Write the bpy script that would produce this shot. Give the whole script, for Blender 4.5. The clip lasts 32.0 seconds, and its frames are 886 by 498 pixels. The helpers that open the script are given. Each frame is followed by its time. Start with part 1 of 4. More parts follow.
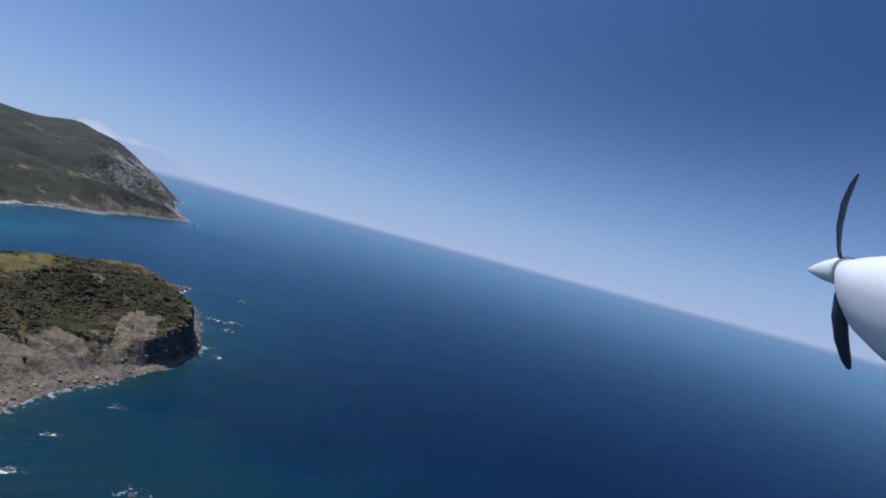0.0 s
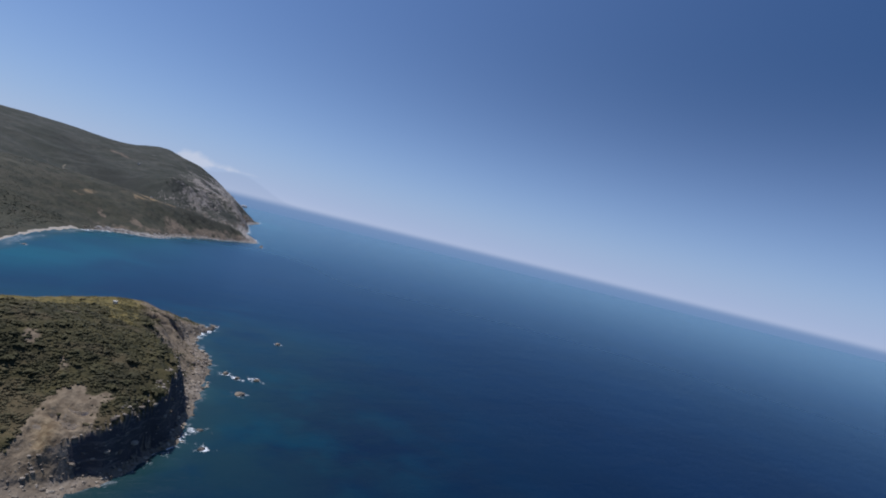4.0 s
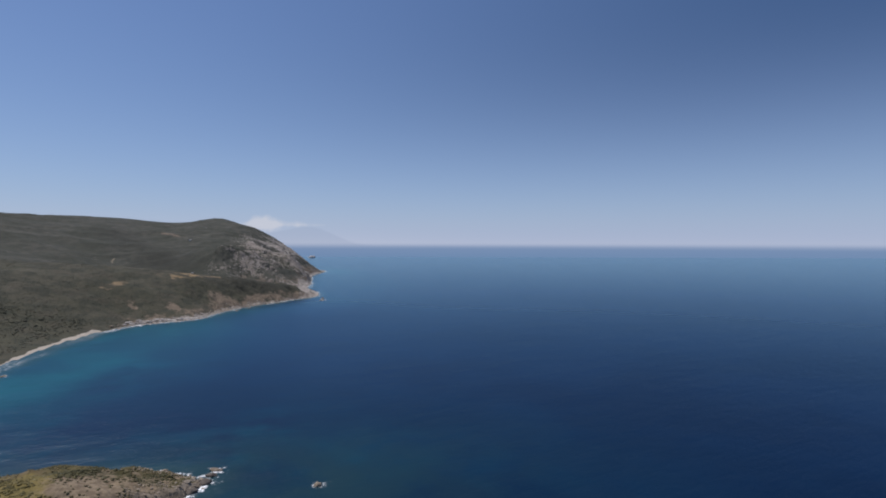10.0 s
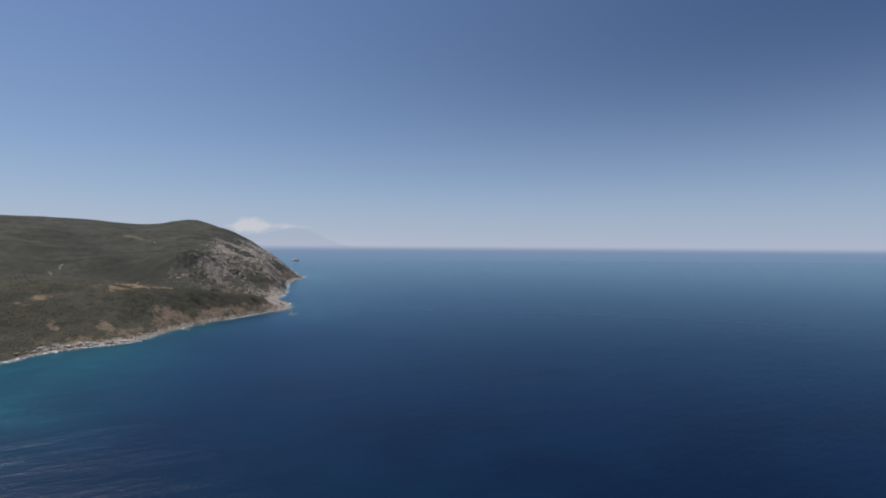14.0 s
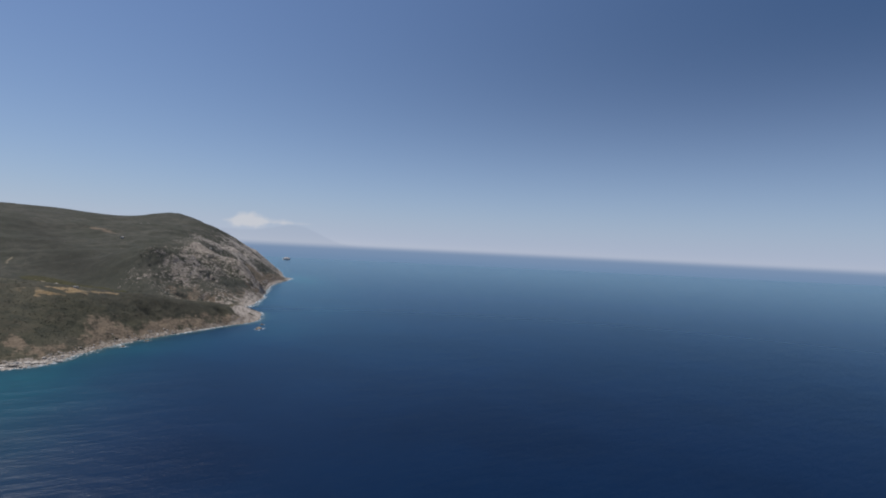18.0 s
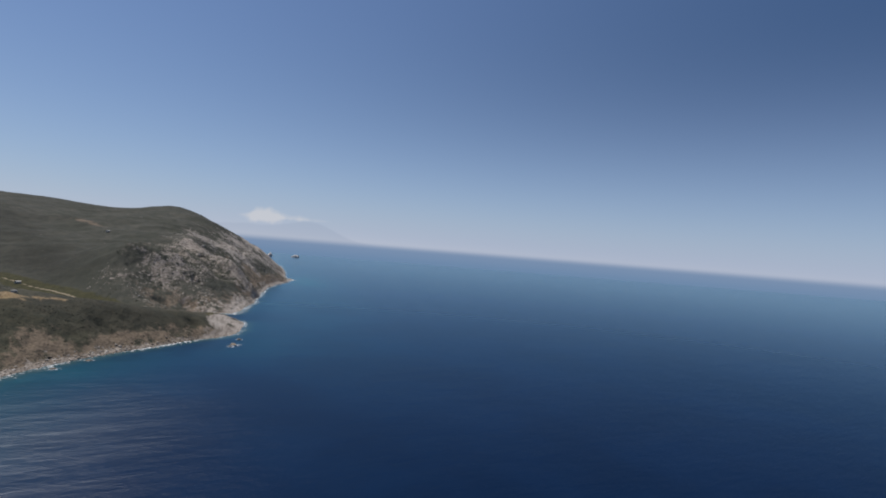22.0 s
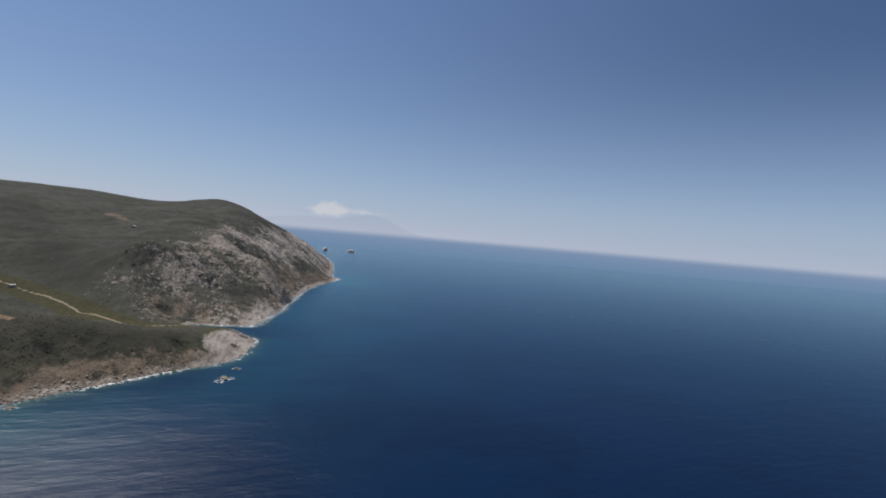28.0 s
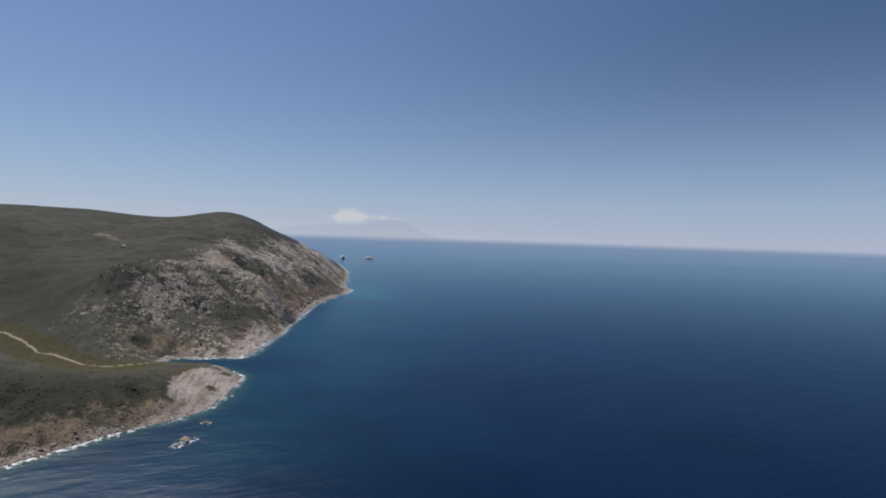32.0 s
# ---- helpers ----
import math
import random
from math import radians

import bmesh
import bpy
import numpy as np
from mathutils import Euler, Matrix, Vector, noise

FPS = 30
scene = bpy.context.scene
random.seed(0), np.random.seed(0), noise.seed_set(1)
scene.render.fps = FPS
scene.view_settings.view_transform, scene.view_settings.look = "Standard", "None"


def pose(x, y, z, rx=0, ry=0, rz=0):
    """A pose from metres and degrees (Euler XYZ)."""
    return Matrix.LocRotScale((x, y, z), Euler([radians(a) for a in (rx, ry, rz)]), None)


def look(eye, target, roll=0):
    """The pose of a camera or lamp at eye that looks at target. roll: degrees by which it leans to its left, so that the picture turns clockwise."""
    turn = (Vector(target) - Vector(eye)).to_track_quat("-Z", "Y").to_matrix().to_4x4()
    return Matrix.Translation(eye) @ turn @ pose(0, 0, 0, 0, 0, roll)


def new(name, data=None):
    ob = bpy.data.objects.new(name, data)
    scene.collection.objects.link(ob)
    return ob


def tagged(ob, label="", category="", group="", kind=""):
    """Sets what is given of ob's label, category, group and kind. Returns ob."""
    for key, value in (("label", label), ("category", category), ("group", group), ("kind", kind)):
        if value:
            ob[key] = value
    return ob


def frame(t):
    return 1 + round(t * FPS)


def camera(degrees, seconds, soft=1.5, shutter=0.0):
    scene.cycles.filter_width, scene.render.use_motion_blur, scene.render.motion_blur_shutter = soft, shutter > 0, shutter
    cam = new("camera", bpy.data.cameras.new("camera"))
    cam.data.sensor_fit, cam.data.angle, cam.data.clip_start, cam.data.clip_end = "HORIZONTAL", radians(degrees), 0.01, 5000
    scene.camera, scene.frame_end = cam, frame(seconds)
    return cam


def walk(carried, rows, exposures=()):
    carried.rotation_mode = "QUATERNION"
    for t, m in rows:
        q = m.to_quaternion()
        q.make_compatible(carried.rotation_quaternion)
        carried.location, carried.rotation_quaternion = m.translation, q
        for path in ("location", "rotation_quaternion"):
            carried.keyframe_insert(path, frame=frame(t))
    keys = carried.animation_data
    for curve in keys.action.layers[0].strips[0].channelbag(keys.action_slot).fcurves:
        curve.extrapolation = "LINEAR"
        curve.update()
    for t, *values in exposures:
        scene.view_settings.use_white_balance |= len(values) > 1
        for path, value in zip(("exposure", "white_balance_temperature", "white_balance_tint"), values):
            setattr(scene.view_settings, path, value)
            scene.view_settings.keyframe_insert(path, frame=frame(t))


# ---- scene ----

# ---- camera and flight path: seconds, place, heading, pitch, bank ----
LENS = 77.46
cam = camera(LENS, 32.0, soft=1.9)
PATH = [
    (0, 2.5, -2.8, 117.5, -32.41, -0.42, 14.82),
    (1, 33.4, -21.0, 119.4, -30.40, -0.58, 14.32),
    (2, 64.4, -38.7, 120.8, -28.43, -0.79, 14.01),
    (3, 95.7, -55.3, 121.9, -26.18, -0.60, 13.82),
    (3.5, 111.5, -63.4, 122.7, -25.16, -0.74, 13.76),
    (5.5, 175.0, -93.7, 126.0, -21.55, -0.66, 12.82),
    (6, 191.5, -100.4, 125.9, -20.80, -0.54, 12.40),
    (7, 225.0, -112.5, 125.6, -19.25, -0.44, 11.84),
    (7.5, 242.1, -117.5, 125.3, -18.36, -0.53, 8.62),
    (8, 259.2, -122.0, 125.0, -17.16, -0.49, 5.43),
    (8.5, 276.4, -126.3, 124.9, -16.38, -0.64, 2.74),
    (9, 293.7, -130.5, 124.9, -16.04, -0.64, 1.43),
    (10, 328.7, -139.3, 125.5, -16.67, -0.61, 0.16),
    (11, 364.1, -149.4, 127.1, -17.30, -0.43, -0.45),
    (12, 399.4, -160.5, 129.0, -17.58, -0.44, -0.63),
    (13, 434.7, -172.2, 130.9, -17.69, -0.40, -0.35),
    (14, 469.7, -184.0, 133.1, -17.84, -0.37, 0.38),
    (15, 504.6, -195.9, 135.5, -18.11, -0.31, 0.80),
    (15.5, 521.9, -201.8, 136.8, -18.21, -0.19, 1.16),
    (17.5, 591.3, -225.7, 144.4, -18.19, -0.03, 2.61),
    (18, 608.4, -231.7, 146.0, -18.12, -0.05, 2.77),
    (19, 642.5, -244.0, 149.1, -17.87, 0.03, 3.49),
    (20, 676.4, -256.5, 152.1, -17.59, -0.02, 3.71),
    (21, 710.1, -269.0, 154.9, -17.14, -0.15, 3.76),
    (22, 743.7, -281.4, 157.5, -16.65, -0.04, 4.54),
    (23, 777.3, -293.7, 159.8, -15.89, -0.29, 4.75),
    (24, 810.9, -305.1, 162.1, -14.10, -0.30, 5.85),
    (25, 844.6, -315.7, 164.3, -12.97, -0.63, 6.07),
    (25.5, 861.5, -320.8, 165.4, -12.63, -0.71, 6.17),
    (27.5, 928.5, -339.8, 170.0, -11.02, -1.07, 5.25),
    (28, 945.6, -344.1, 170.9, -10.49, -1.23, 4.87),
    (29.5, 996.7, -356.0, 173.0, -8.99, -1.27, 3.48),
    (30, 1014.0, -359.8, 173.6, -8.70, -1.30, 2.84),
    (31, 1048.9, -367.1, 174.5, -8.28, -1.31, 1.78),
    (32, 1084.0, -374.3, 175.3, -8.28, -1.20, 1.84),
]


def flight_pose(x, y, z, heading, pitch, bank):
    a, b = radians(heading), radians(pitch)
    way = Vector((math.cos(a) * math.cos(b), math.sin(a) * math.cos(b), math.sin(b)))
    eye = Vector((x, y, z))
    return look(eye, eye + way * 100, bank)


walk(cam, [(r[0], flight_pose(*r[1:])) for r in PATH], [(0, 0.0, 5520, 12), (3.5, 0.0, 5740, 14), (6.5, 0.0, 6000, 15), (9, 0.0, 6150, 15), (13, 0.0, 6600, 13), (20, 0.0, 6560, 12), (32, 0.0, 6660, 12)])

# ---- daylight ----
SUN_AZ, SUN_EL = 46.0, 63.0          # degrees, azimuth counted from +x towards +y
SUN_DIR = Vector((math.cos(radians(SUN_AZ)) * math.cos(radians(SUN_EL)),
                  math.sin(radians(SUN_AZ)) * math.cos(radians(SUN_EL)), math.sin(radians(SUN_EL))))
world = bpy.data.worlds.new("sky")
scene.world = world
world.use_nodes = True
wn, wl = world.node_tree.nodes, world.node_tree.links
wn.clear()


def w_math(op, a, b=0.0, c=0.0):
    t = wn.new("ShaderNodeMath")
    t.operation = op
    for socket, value in zip(t.inputs, (a, b, c)):
        if isinstance(value, (int, float)):
            socket.default_value = value
        else:
            wl.new(value, socket)
    return t.outputs[0]


def w_step(value, lo, hi):
    t = wn.new("ShaderNodeMapRange")
    t.interpolation_type = "SMOOTHSTEP"
    t.inputs["From Min"].default_value, t.inputs["From Max"].default_value = lo, hi
    wl.new(value, t.inputs["Value"])
    return t.outputs[0]


def w_blend(f, a, b):
    t = wn.new("ShaderNodeMix")
    t.data_type = "RGBA"
    for socket, value in ((t.inputs[0], f), (t.inputs[6], a), (t.inputs[7], b)):
        if isinstance(value, tuple):
            socket.default_value = (*value, 1)
        elif isinstance(value, (int, float)):
            socket.default_value = value
        else:
            wl.new(value, socket)
    return t.outputs[2]


w_out = wn.new("ShaderNodeOutputWorld")
w_sky = wn.new("ShaderNodeTexSky")
w_sky.sky_type = "NISHITA"
w_sky.sun_disc = False
w_sky.sun_elevation = radians(SUN_EL)
w_sky.sun_rotation = radians(90 - SUN_AZ)
w_sky.altitude = 120
w_sky.air_density, w_sky.dust_density, w_sky.ozone_density = 1.0, 0.35, 5.0
w_bg = wn.new("ShaderNodeBackground")
SKY = 0.068
w_bg.inputs["Strength"].default_value = SKY
w_geo = wn.new("ShaderNodeTexCoord")
w_sep = wn.new("ShaderNodeSeparateXYZ")
wl.new(w_geo.outputs["Generated"], w_sep.inputs[0])
w_az = w_math("ARCTAN2", w_sep.outputs["Y"], w_sep.outputs["X"])       # radians, counted as for the sun
w_el = w_sep.outputs["Z"]
# a faint far island on the skyline, and a small cloud over it
w_noise = wn.new("ShaderNodeTexNoise")
w_noise.inputs["Scale"].default_value, w_noise.inputs["Detail"].default_value = 34, 7
wl.new(w_geo.outputs["Generated"], w_noise.inputs["Vector"])
w_rag = w_math("SUBTRACT", w_noise.outputs["Fac"], 0.5)


def w_bell(center, width, height):
    u = w_math("DIVIDE", w_math("SUBTRACT", w_az, radians(center)), radians(width))
    return w_math("MULTIPLY", w_math("EXPONENT", w_math("MULTIPLY", w_math("MULTIPLY", u, u), -1.0)), height)


w_isle = w_math("ADD", w_math("ADD", w_bell(-3.3, 3.2, 0.0255), w_bell(3.5, 6.5, 0.0215)), w_math("MULTIPLY", w_rag, 0.004))
w_isle = w_math("SUBTRACT", w_isle, 0.0045)
w_isle_f = w_math("MULTIPLY", w_step(w_math("SUBTRACT", w_isle, w_el), -0.0018, 0.003), 0.27)
w_puff = w_math("ADD", w_math("ADD", w_bell(1.6, 2.0, 0.0155), w_bell(-1.6, 3.0, 0.0075)), w_math("MULTIPLY", w_math("MULTIPLY", w_rag, 0.032), w_bell(0.6, 4.5, 1.0)))
w_puff_f = w_math("MULTIPLY", w_step(w_math("SUBTRACT", w_puff, w_math("ABSOLUTE", w_math("SUBTRACT", w_el, 0.031))), 0.0015, 0.0125), 0.7)
w_tint = wn.new("ShaderNodeMix")                                          # a clear, deep blue sky
w_tint.data_type, w_tint.blend_type = "RGBA", "MULTIPLY"
w_tint.inputs[0].default_value = 1.0
wl.new(w_sky.outputs[0], w_tint.inputs[6])
w_tint.inputs[7].default_value = (1.02, 1.055, 1.15, 1)
w_up = w_math("MAXIMUM", w_el, 0.0)
w_dot = wn.new("ShaderNodeVectorMath")                                    # deepest away from the sun
w_dot.operation = "DOT_PRODUCT"
wl.new(w_geo.outputs["Generated"], w_dot.inputs[0])
w_dot.inputs[1].default_value = SUN_DIR
w_deep = w_math("MULTIPLY", w_math("SUBTRACT", 1.0, w_step(w_dot.outputs["Value"], 0.10, 0.72)), w_step(w_el, 0.02, 0.4))
w_blue = w_blend(w_math("MULTIPLY", w_deep, 0.95), w_tint.outputs[2], (0.30, 0.98, 2.60))
w_veil = w_math("MULTIPLY", w_math("EXPONENT", w_math("DIVIDE", w_up, -0.15)), 0.8)
w_haze = w_math("MULTIPLY", w_math("EXPONENT", w_math("DIVIDE", w_up, -0.026)), 0.9)
w_color = w_blend(w_veil, w_blue, (4.95, 6.6, 9.6))
w_color = w_blend(w_haze, w_color, w_blend(w_bell(30, 34, 0.85), (6.2, 7.05, 8.7), (8.4, 9.0, 10.0)))
w_color = w_blend(w_isle_f, w_color, (4.2, 5.2, 6.9))
w_color = w_blend(w_puff_f, w_color, (9.0, 9.2, 9.6))
# the far sea below the skyline
w_far = w_blend(w_step(w_el, -0.038, -0.006), (2.05, 3.55, 5.75), (2.75, 4.05, 6.2))
w_color = w_blend(w_step(w_el, -0.012, 0.0015), w_far, w_color)
wl.new(w_color, w_bg.inputs["Color"])
wl.new(w_bg.outputs[0], w_out.inputs["Surface"])

sun_data = bpy.data.lights.new("sun", "SUN")
sun_data.energy, sun_data.angle, sun_data.color = 4.0, radians(0.53), (1.0, 0.95, 0.88)
sun = new("sun", sun_data)
sun.matrix_world = look(SUN_DIR * 1000, (0, 0, 0))


# ---- arithmetic helpers ----
def lattice(ix, iy, seed):
    h = (ix * 374761393 + iy * 668265263 + seed * 1442695041) & 0xFFFFFFFF
    h = ((h ^ (h >> 13)) * 1274126177) & 0xFFFFFFFF
    return ((h ^ (h >> 16)) & 0xFFFF) / 65535.0


def smooth_noise(x, y, size, seed=0):
    """Value noise from -1 to 1 with features of that size in metres."""
    u, v = np.asarray(x, float) / size + 5000.0, np.asarray(y, float) / size + 5000.0
    iu, iv = np.floor(u).astype(np.int64), np.floor(v).astype(np.int64)
    fu, fv = u - iu, v - iv
    fu, fv = fu * fu * fu * (fu * (fu * 6 - 15) + 10), fv * fv * fv * (fv * (fv * 6 - 15) + 10)
    a, b = lattice(iu, iv, seed), lattice(iu + 1, iv, seed)
    c, d = lattice(iu, iv + 1, seed), lattice(iu + 1, iv + 1, seed)
    return 2 * ((a * (1 - fu) + b * fu) * (1 - fv) + (c * (1 - fu) + d * fu) * fv) - 1


def fractal(x, y, size, octaves=4, seed=0, gain=0.5):
    total, amp, norm = 0, 1.0, 0.0
    for k in range(octaves):
        c, s = math.cos(0.7 * k), math.sin(0.7 * k)
        total = total + amp * smooth_noise(c * x - s * y, s * x + c * y, size / 2 ** k, seed + 17 * k)
        norm += amp
        amp *= gain
    return total / norm


def ridged(x, y, size, octaves=3, seed=0):
    total, amp, norm = 0, 1.0, 0.0
    for k in range(octaves):
        total = total + amp * (1 - np.abs(smooth_noise(x, y, size / 2 ** k, seed + 31 * k)) * 2)
        norm += amp
        amp *= 0.5
    return total / norm


def step(a, b, v):
    t = np.clip((v - a) / (b - a), 0, 1)
    return t * t * (3 - 2 * t)


# ---- the plan: coast outline, with the steepness of the shore ----
COAST = [
    (-118, 686, 0.7, 8), (2, 385, 0.7, 8), (97, 215, 0.8, 8), (192, 117, 0.8, 10), (246, 55, 0.8, 12), (285, 10, 0.8, 14), (303, 0, 0.8, 16),
    (321, -13, 0.7, 14), (338, -31, 0.7, 12), (349, -44, 1.0, 9), (360, -55, 2.0, 7), (372, -67, 3.6, 6), (384, -76, 5.2, 5), (404, -85, 5.6, 5), (430, -90, 5.6, 5), (450, -92, 4.2, 5), (466, -93, 2.0, 6),
    (484, -95, 0.9, 8), (505, -98, 0.62, 12), (524, -105, 0.5, 14), (548, -102, 0.5, 14), (566, -100, 0.6, 12), (588, -93, 1.2, 5), (608, -90, 1.8, 3), (622, -97, 2.2, 1.5), (636, -103, 2.2, 1.2), (646, -103, 1.8, 1.2), (653, -92, 1.6, 2)]
COAST_BAY = [
    (668, -52, 0.9, 3), (672, 5, 0.5, 3), (634, 66, 0.4, 4), (640, 120, 0.4, 4), (706, 150, 0.3, 6), (773, 144, 0.1, 6), (841, 130, 0.07, 30), (902, 116, 0.06, 30), (952, 115, 0.06, 30), (1033, 111, 0.06, 30),
    (1107, 104, 0.06, 26), (1181, 92, 0.07, 20), (1225, 80, 0.25, 8), (1262, 58, 0.5, 8), (1280, 24, 0.5, 14), (1292, -2, 0.4, 18), (1316, -20, 0.5, 16), (1348, -34, 0.5, 18),
    (1380, -44, 0.5, 18), (1414, -58, 0.6, 18), (1444, -73, 0.6, 16), (1470, -92, 0.6, 16), (1502, -114, 0.6, 14), (1536, -138, 0.65, 12), (1572, -166, 0.65, 10), (1600, -190, 0.6, 10), (1618, -210, 0.6, 8)]
COAST_HILL = [
    (1632, -224, 0.35, 4), (1665, -238, 0.28, 4), (1694, -237, 0.28, 4), (1740, -240, 0.36, 4), (1772, -239, 0.6, 3), (1796, -220, 0.8, 3),
    (1816, -199, 0.7, 3), (1829, -163, 0.6, 4), (1845, -124, 0.45, 3), (1862, -122, 0.3, 3), (1868, -152, 0.25, 4), (1866, -189, 0.25, 4), (1874, -218, 0.25, 4), (1912, -224, 0.3, 10), (1980, -230, 0.35, 12), (2035, -238, 0.6, 6), (2062, -243, 0.6, 6), (2110, -240, 0.7, 6), (2168, -244, 2.2, 2), (2208, -248, 2.2, 2), (2240, -251, 0.6, 8),
    (2310, -254, 0.6, 8), (2440, -262, 0.8, 8), (2580, -285, 0.8, 8), (2720, -330, 0.8, 14), (2840, -350, 0.8, 34)]
COAST_FAR = [(2900, -325, 0.8, 28), (3020, -318, 0.85, 16), (3110, -322, 0.9, 10), (3400, -318, 0.9, 8), (3700, -308, 0.6, 8), (4100, -270, 0.6, 8), (4560, -215, 0.5, 8),
    (4700, 0, 0.5, 8), (4300, 600, 0.5, 8), (3600, 1300, 0.5, 8), (2600, 1800, 0.5, 8), (1200, 1850, 0.5, 8), (200, 1300, 0.5, 8)]
OUTLINE = np.array(COAST + COAST_BAY + COAST_HILL + COAST_FAR, float)

# heights of the land: x, y, z
TOPS_HEADLAND = [(437, -28, 41), (413, -31, 33), (400, -15, 24), (473, -45, 35), (486, -48, 31), (521, -55, 29), (560, -62, 22), (594, -50, 25), (598, -68, 17), (392, -52, 26), (378, -42, 19), (420, -64, 28), (446, -76, 27), (618, -70, 11), (591, -29, 24),
    (610, 0, 14), (645, -40, 14), (648, 5, 11), (600, 40, 14), (560, 21, 22), (487, 2, 37), (445, 35, 41), (422, -7, 39), (374, 34, 34), (345, 10, 14), (326, 42, 22), (528, 73, 24), (444, 138, 45),
    (338, 126, 42), (265, 229, 60), (560, 135, 26), (660, 250, 25), (539, 295, 60), (100, 500, 60), (760, 260, 24), (850, 190, 8), (1000, 190, 10)]
TOPS_FORE = [(1336, 87, 23), (1472, 60, 58), (1567, 85, 70), (1300, 150, 30), (1150, 170, 14), (1150, 300, 40), (1400, 200, 70), (1540, -20, 50), (1590, -90, 42),
    (1640, -150, 33), (1690, -195, 20), (1740, -215, 13), (1788, -200, 12), (1802, -166, 11), (1820, -132, 9), (1690, -100, 27), (1760, -130, 12), (1640, 60, 55), (1494, 0, 56), (1440, 0, 38), (900, 320, 50), (1000, 600, 110)]
TOPS_HILL = [(3253, 312, 207), (3248, 148, 240), (3333, 49, 222), (2918, -73, 174), (2900, -40, 192), (3051, 486, 228), (2889, 634, 229), (2684, 815, 223), (2400, 1000, 230),
    (2880, 300, 191), (2860, 430, 201), (2920, 200, 197), (3300, 0, 192), (3400, -110, 138), (1900, 1150, 215), (2476, 229, 151), (2546, 295, 168), (2402, -46, 132), (2360, 2, 122), (2191, 97, 100), (1975, -44, 84), (2017, -15, 102), (2086, -15, 114),
    (2078, -90, 80), (2119, -114, 74), (2186, -165, 78), (2172, -149, 62), (2620, -174, 84), (2637, -252, 50), (1880, -80, 36), (1815, -70, 18),
    (2422, -237, 30), (2025, 293, 66), (1850, 20, 16), (1950, 110, 30), (1788, -53, 12), (1750, 150, 40), (1800, 400, 75), (3419, -207, 80), (3900, -100, 90), (4400, -60, 60),
    (2840, -270, 30), (1500, 500, 110), (1300, 900, 170), (3600, 500, 150), (3000, 1100, 150)]
TOPS_LOW = [(p[0], p[1], 0.0) for p in OUTLINE[len(COAST) + 3:].tolist() if p[2] < 0.7]
TOPS = np.array(TOPS_HEADLAND + TOPS_FORE + TOPS_HILL + TOPS_LOW, float)


def plate(r2):
    return 0.5 * r2 * np.log(r2 + 1e-9)


def fit_plate(points, soft):
    n = len(points)
    xy = points[:, :2] / 1000
    r2 = ((xy[:, None] - xy[None]) ** 2).sum(-1)
    a = np.zeros((n + 3, n + 3))
    a[:n, :n] = plate(r2) + soft * np.eye(n)
    a[:n, n], a[:n, n + 1:] = 1, xy
    a[n, :n], a[n + 1:, :n] = 1, xy.T
    return xy, np.linalg.solve(a, np.concatenate([points[:, 2], np.zeros(3)]))


PLATE_XY, PLATE_W = fit_plate(TOPS, 2e-4)


def broad_height(x, y):
    out = np.full(x.shape, PLATE_W[-3]) + PLATE_W[-2] * x / 1000 + PLATE_W[-1] * y / 1000
    for (px, py), w in zip(PLATE_XY, PLATE_W):
        out += w * plate((x / 1000 - px) ** 2 + (y / 1000 - py) ** 2)
    return out


def shore_distance(x, y):
    """Distance to the coast, positive inland, the steepness of the nearest shore and the width of its rocky shelf."""
    best, acc, shelf, wsum = np.full(x.shape, 1e18), np.zeros(x.shape), np.zeros(x.shape), np.zeros(x.shape)
    inside = np.zeros(x.shape, bool)
    n = len(OUTLINE)
    for i in range(n):
        (ax, ay, aslope, ashelf), (bx, by, bslope, bshelf) = OUTLINE[i], OUTLINE[(i + 1) % n]
        dx, dy = bx - ax, by - ay
        t = np.clip(((x - ax) * dx + (y - ay) * dy) / (dx * dx + dy * dy), 0, 1)
        d2 = (x - ax - t * dx) ** 2 + (y - ay - t * dy) ** 2
        best = np.minimum(best, d2)
        w = 1 / (d2 + 16) ** 2
        acc += w * (aslope + (bslope - aslope) * t)
        shelf += w * (ashelf + (bshelf - ashelf) * t)
        wsum += w
        if ay != by:
            cross = ((ay > y) != (by > y)) & (x < ax + (y - ay) * dx / dy)
            inside ^= cross
    return np.where(inside, 1, -1) * np.sqrt(best), acc / wsum, shelf / wsum


ROCK_FACE = [(1800, -160), (1814, -72), (1878, -9), (1943, 31), (2100, 36), (2285, 46), (2410, 0), (2600, 10), (2740, 0), (2950, -20), (3150, -60), (3420, -130), (3800, -220), (3700, -312), (3110, -330),
             (3000, -322), (2840, -352), (2580, -290), (2310, -262), (2035, -246), (1870, -228)]


def within(x, y, corners, soft):
    """1 inside the outline and 0 outside it, with a soft edge."""
    best, inside = np.full(x.shape, 1e18), np.zeros(x.shape, bool)
    for (ax, ay), (bx, by) in zip(corners, corners[1:] + corners[:1]):
        dx, dy = bx - ax, by - ay
        t = np.clip(((x - ax) * dx + (y - ay) * dy) / (dx * dx + dy * dy), 0, 1)
        best = np.minimum(best, (x - ax - t * dx) ** 2 + (y - ay - t * dy) ** 2)
        if ay != by:
            inside ^= ((ay > y) != (by > y)) & (x < ax + (y - ay) * dx / dy)
    return step(-soft, soft, np.where(inside, 1, -1) * np.sqrt(best))


